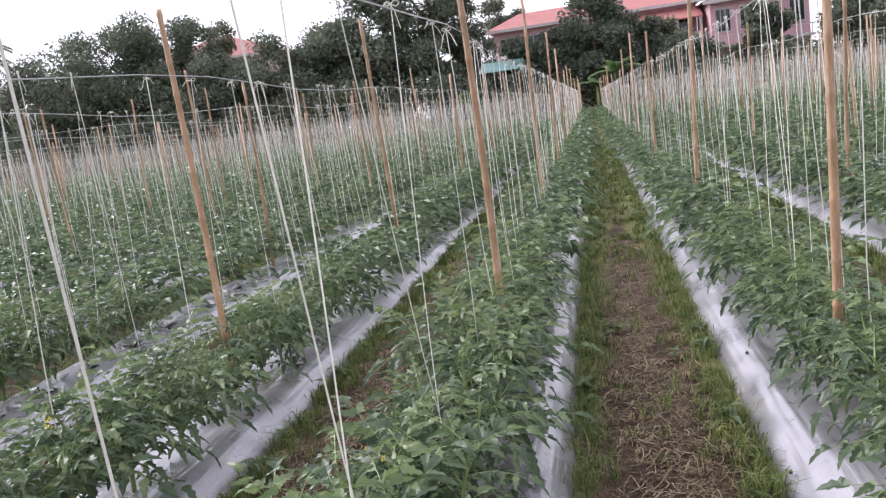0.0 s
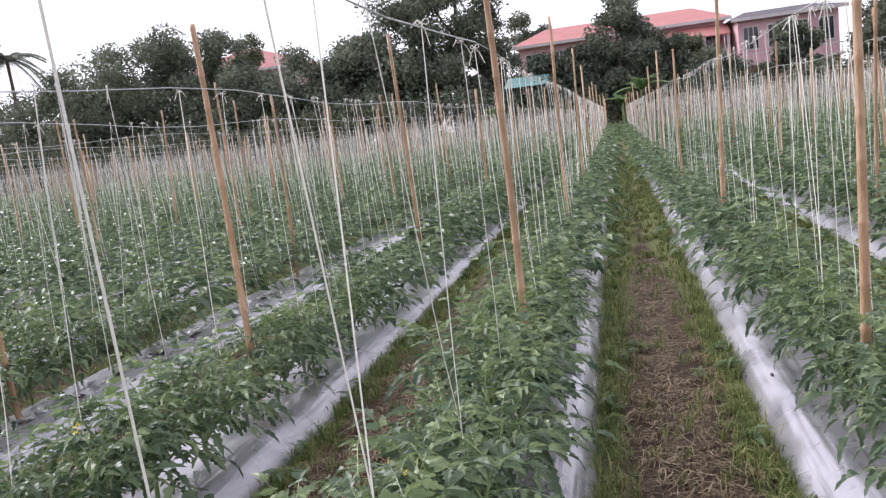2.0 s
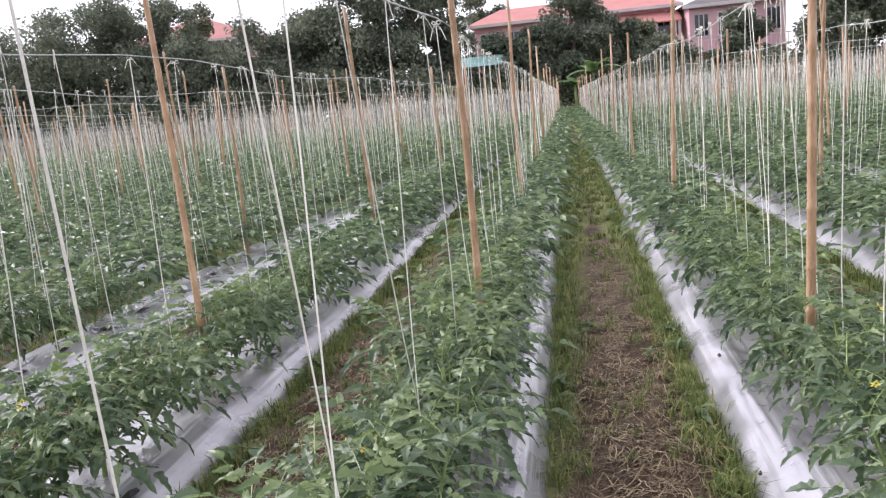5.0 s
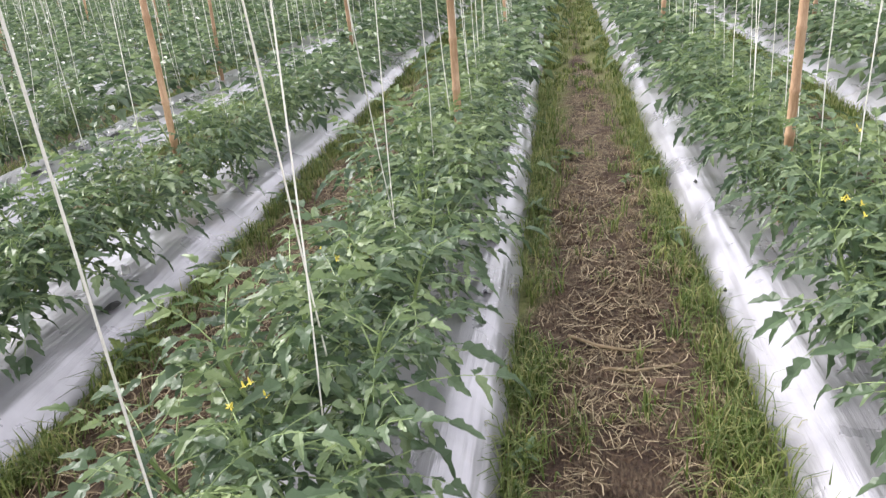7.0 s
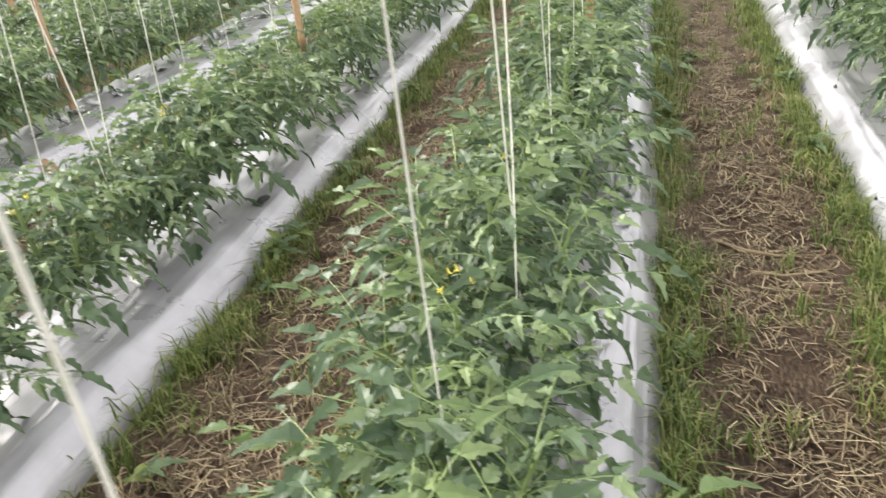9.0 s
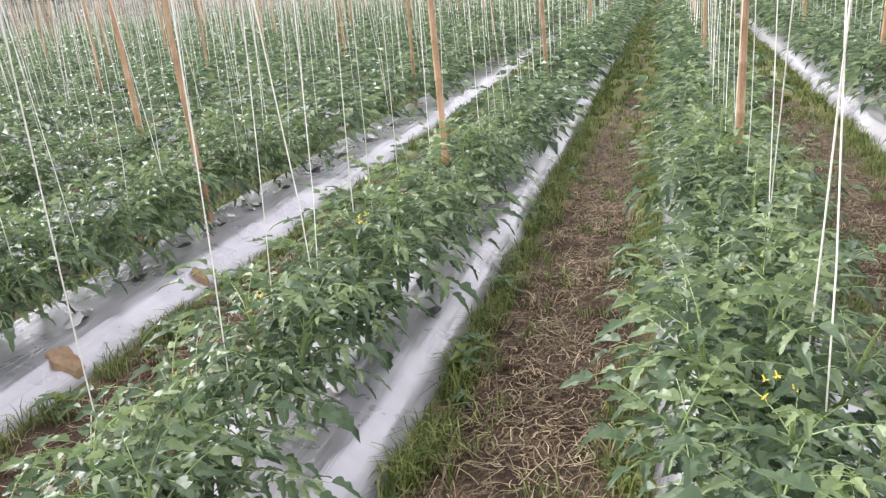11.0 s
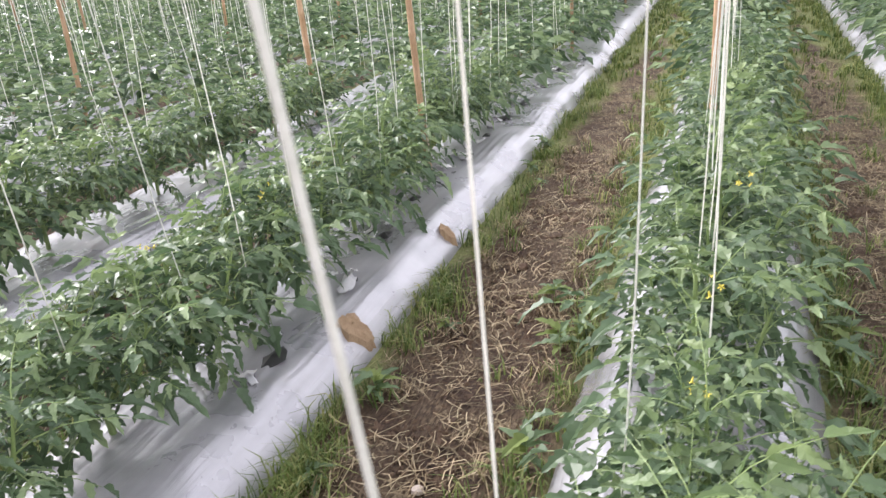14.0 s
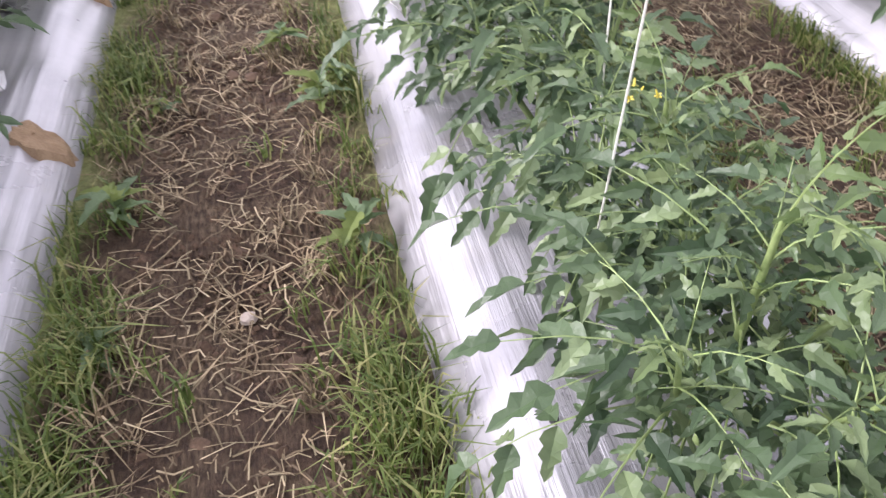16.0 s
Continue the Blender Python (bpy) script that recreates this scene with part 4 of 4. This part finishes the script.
long_house = house("long pale pink building with red metal hip roof", -8.6, 82, 11.2, 90, 2, PINK, ROOF, 1.75, 3.2, 7, 9.15)
bd = Build()
bd.add([(4.2, 79.8, 7.5), (11.5, 79.8, 7.5), (11.5, 81.98, 8.6), (4.2, 81.98, 8.6), (4.2, 79.8, 7.38), (11.5, 79.8, 7.38), (11.5, 81.98, 8.48), (4.2, 81.98, 8.48)],
       [(0, 1, 2, 3), (7, 6, 5, 4), (0, 4, 5, 1), (1, 5, 6, 2), (3, 7, 4, 0)])
child("porch_roof", bd.mesh("porch_roof", ROOF), long_house)
for q in (4.5, 6.8, 9.1, 11.3):
    bd = Build()
    bd.box(q - 0.14, 79.95, -0.1, q + 0.14, 80.2, 7.5)
    child("porch_column", bd.mesh("porch_column", PALE), long_house)
bd = Build()
bd.box(4.3, 79.98, 5.3, 11.4, 80.1, 6.1)
child("parapet", bd.mesh("parapet", PINK), long_house)
pk = house("pink plastered two-storey house with grey roof", 11.9, 78, 20.4, 87, 2, PINK, ROOF_DARK, 0.9, 2.0, 4, 8.45)
bd = Build()
bd.box(11.8, 76.6, 4.1, 20.5, 77.84, 4.3)
for i in range(18):
    bd.box(11.85 + i * 0.49, 76.62, 4.3, 11.91 + i * 0.49, 76.68, 5.1)
bd.box(11.8, 76.6, 5.1, 20.5, 76.7, 5.2)
child("balcony", bd.mesh("balcony", PALE), pk)
house("large pink house with red hip roof behind trees", -50, 85, -33.7, 95, 3, PINK, ROOF, 3.1, 8.2, 5, 11.2)

shed = tagged(new("shed"), "small open shed with teal corrugated roof", "shed")
bd = Build()
for w, z in ((63.5, 4.3), (66.5, 5.22)):
    bd.v += [(-8.2 + i * 0.11, w, z + (0.08 if i % 2 else 0)) for i in range(33)]
bd.f = [(i, i + 1, i + 34, i + 33) for i in range(32)]
bd.mi = [0] * 32
child("roof", bd.mesh("roof", TEAL), shed)
for q in (-8.0, -4.9):
    for w in (63.7, 66.3):
        bd = Build()
        bd.tube([(q, w, -0.1), (q, w, 4.3 + (w - 63.5) * 0.3)], 0.07, 6)
        child("post", bd.mesh("post", BARK), shed)
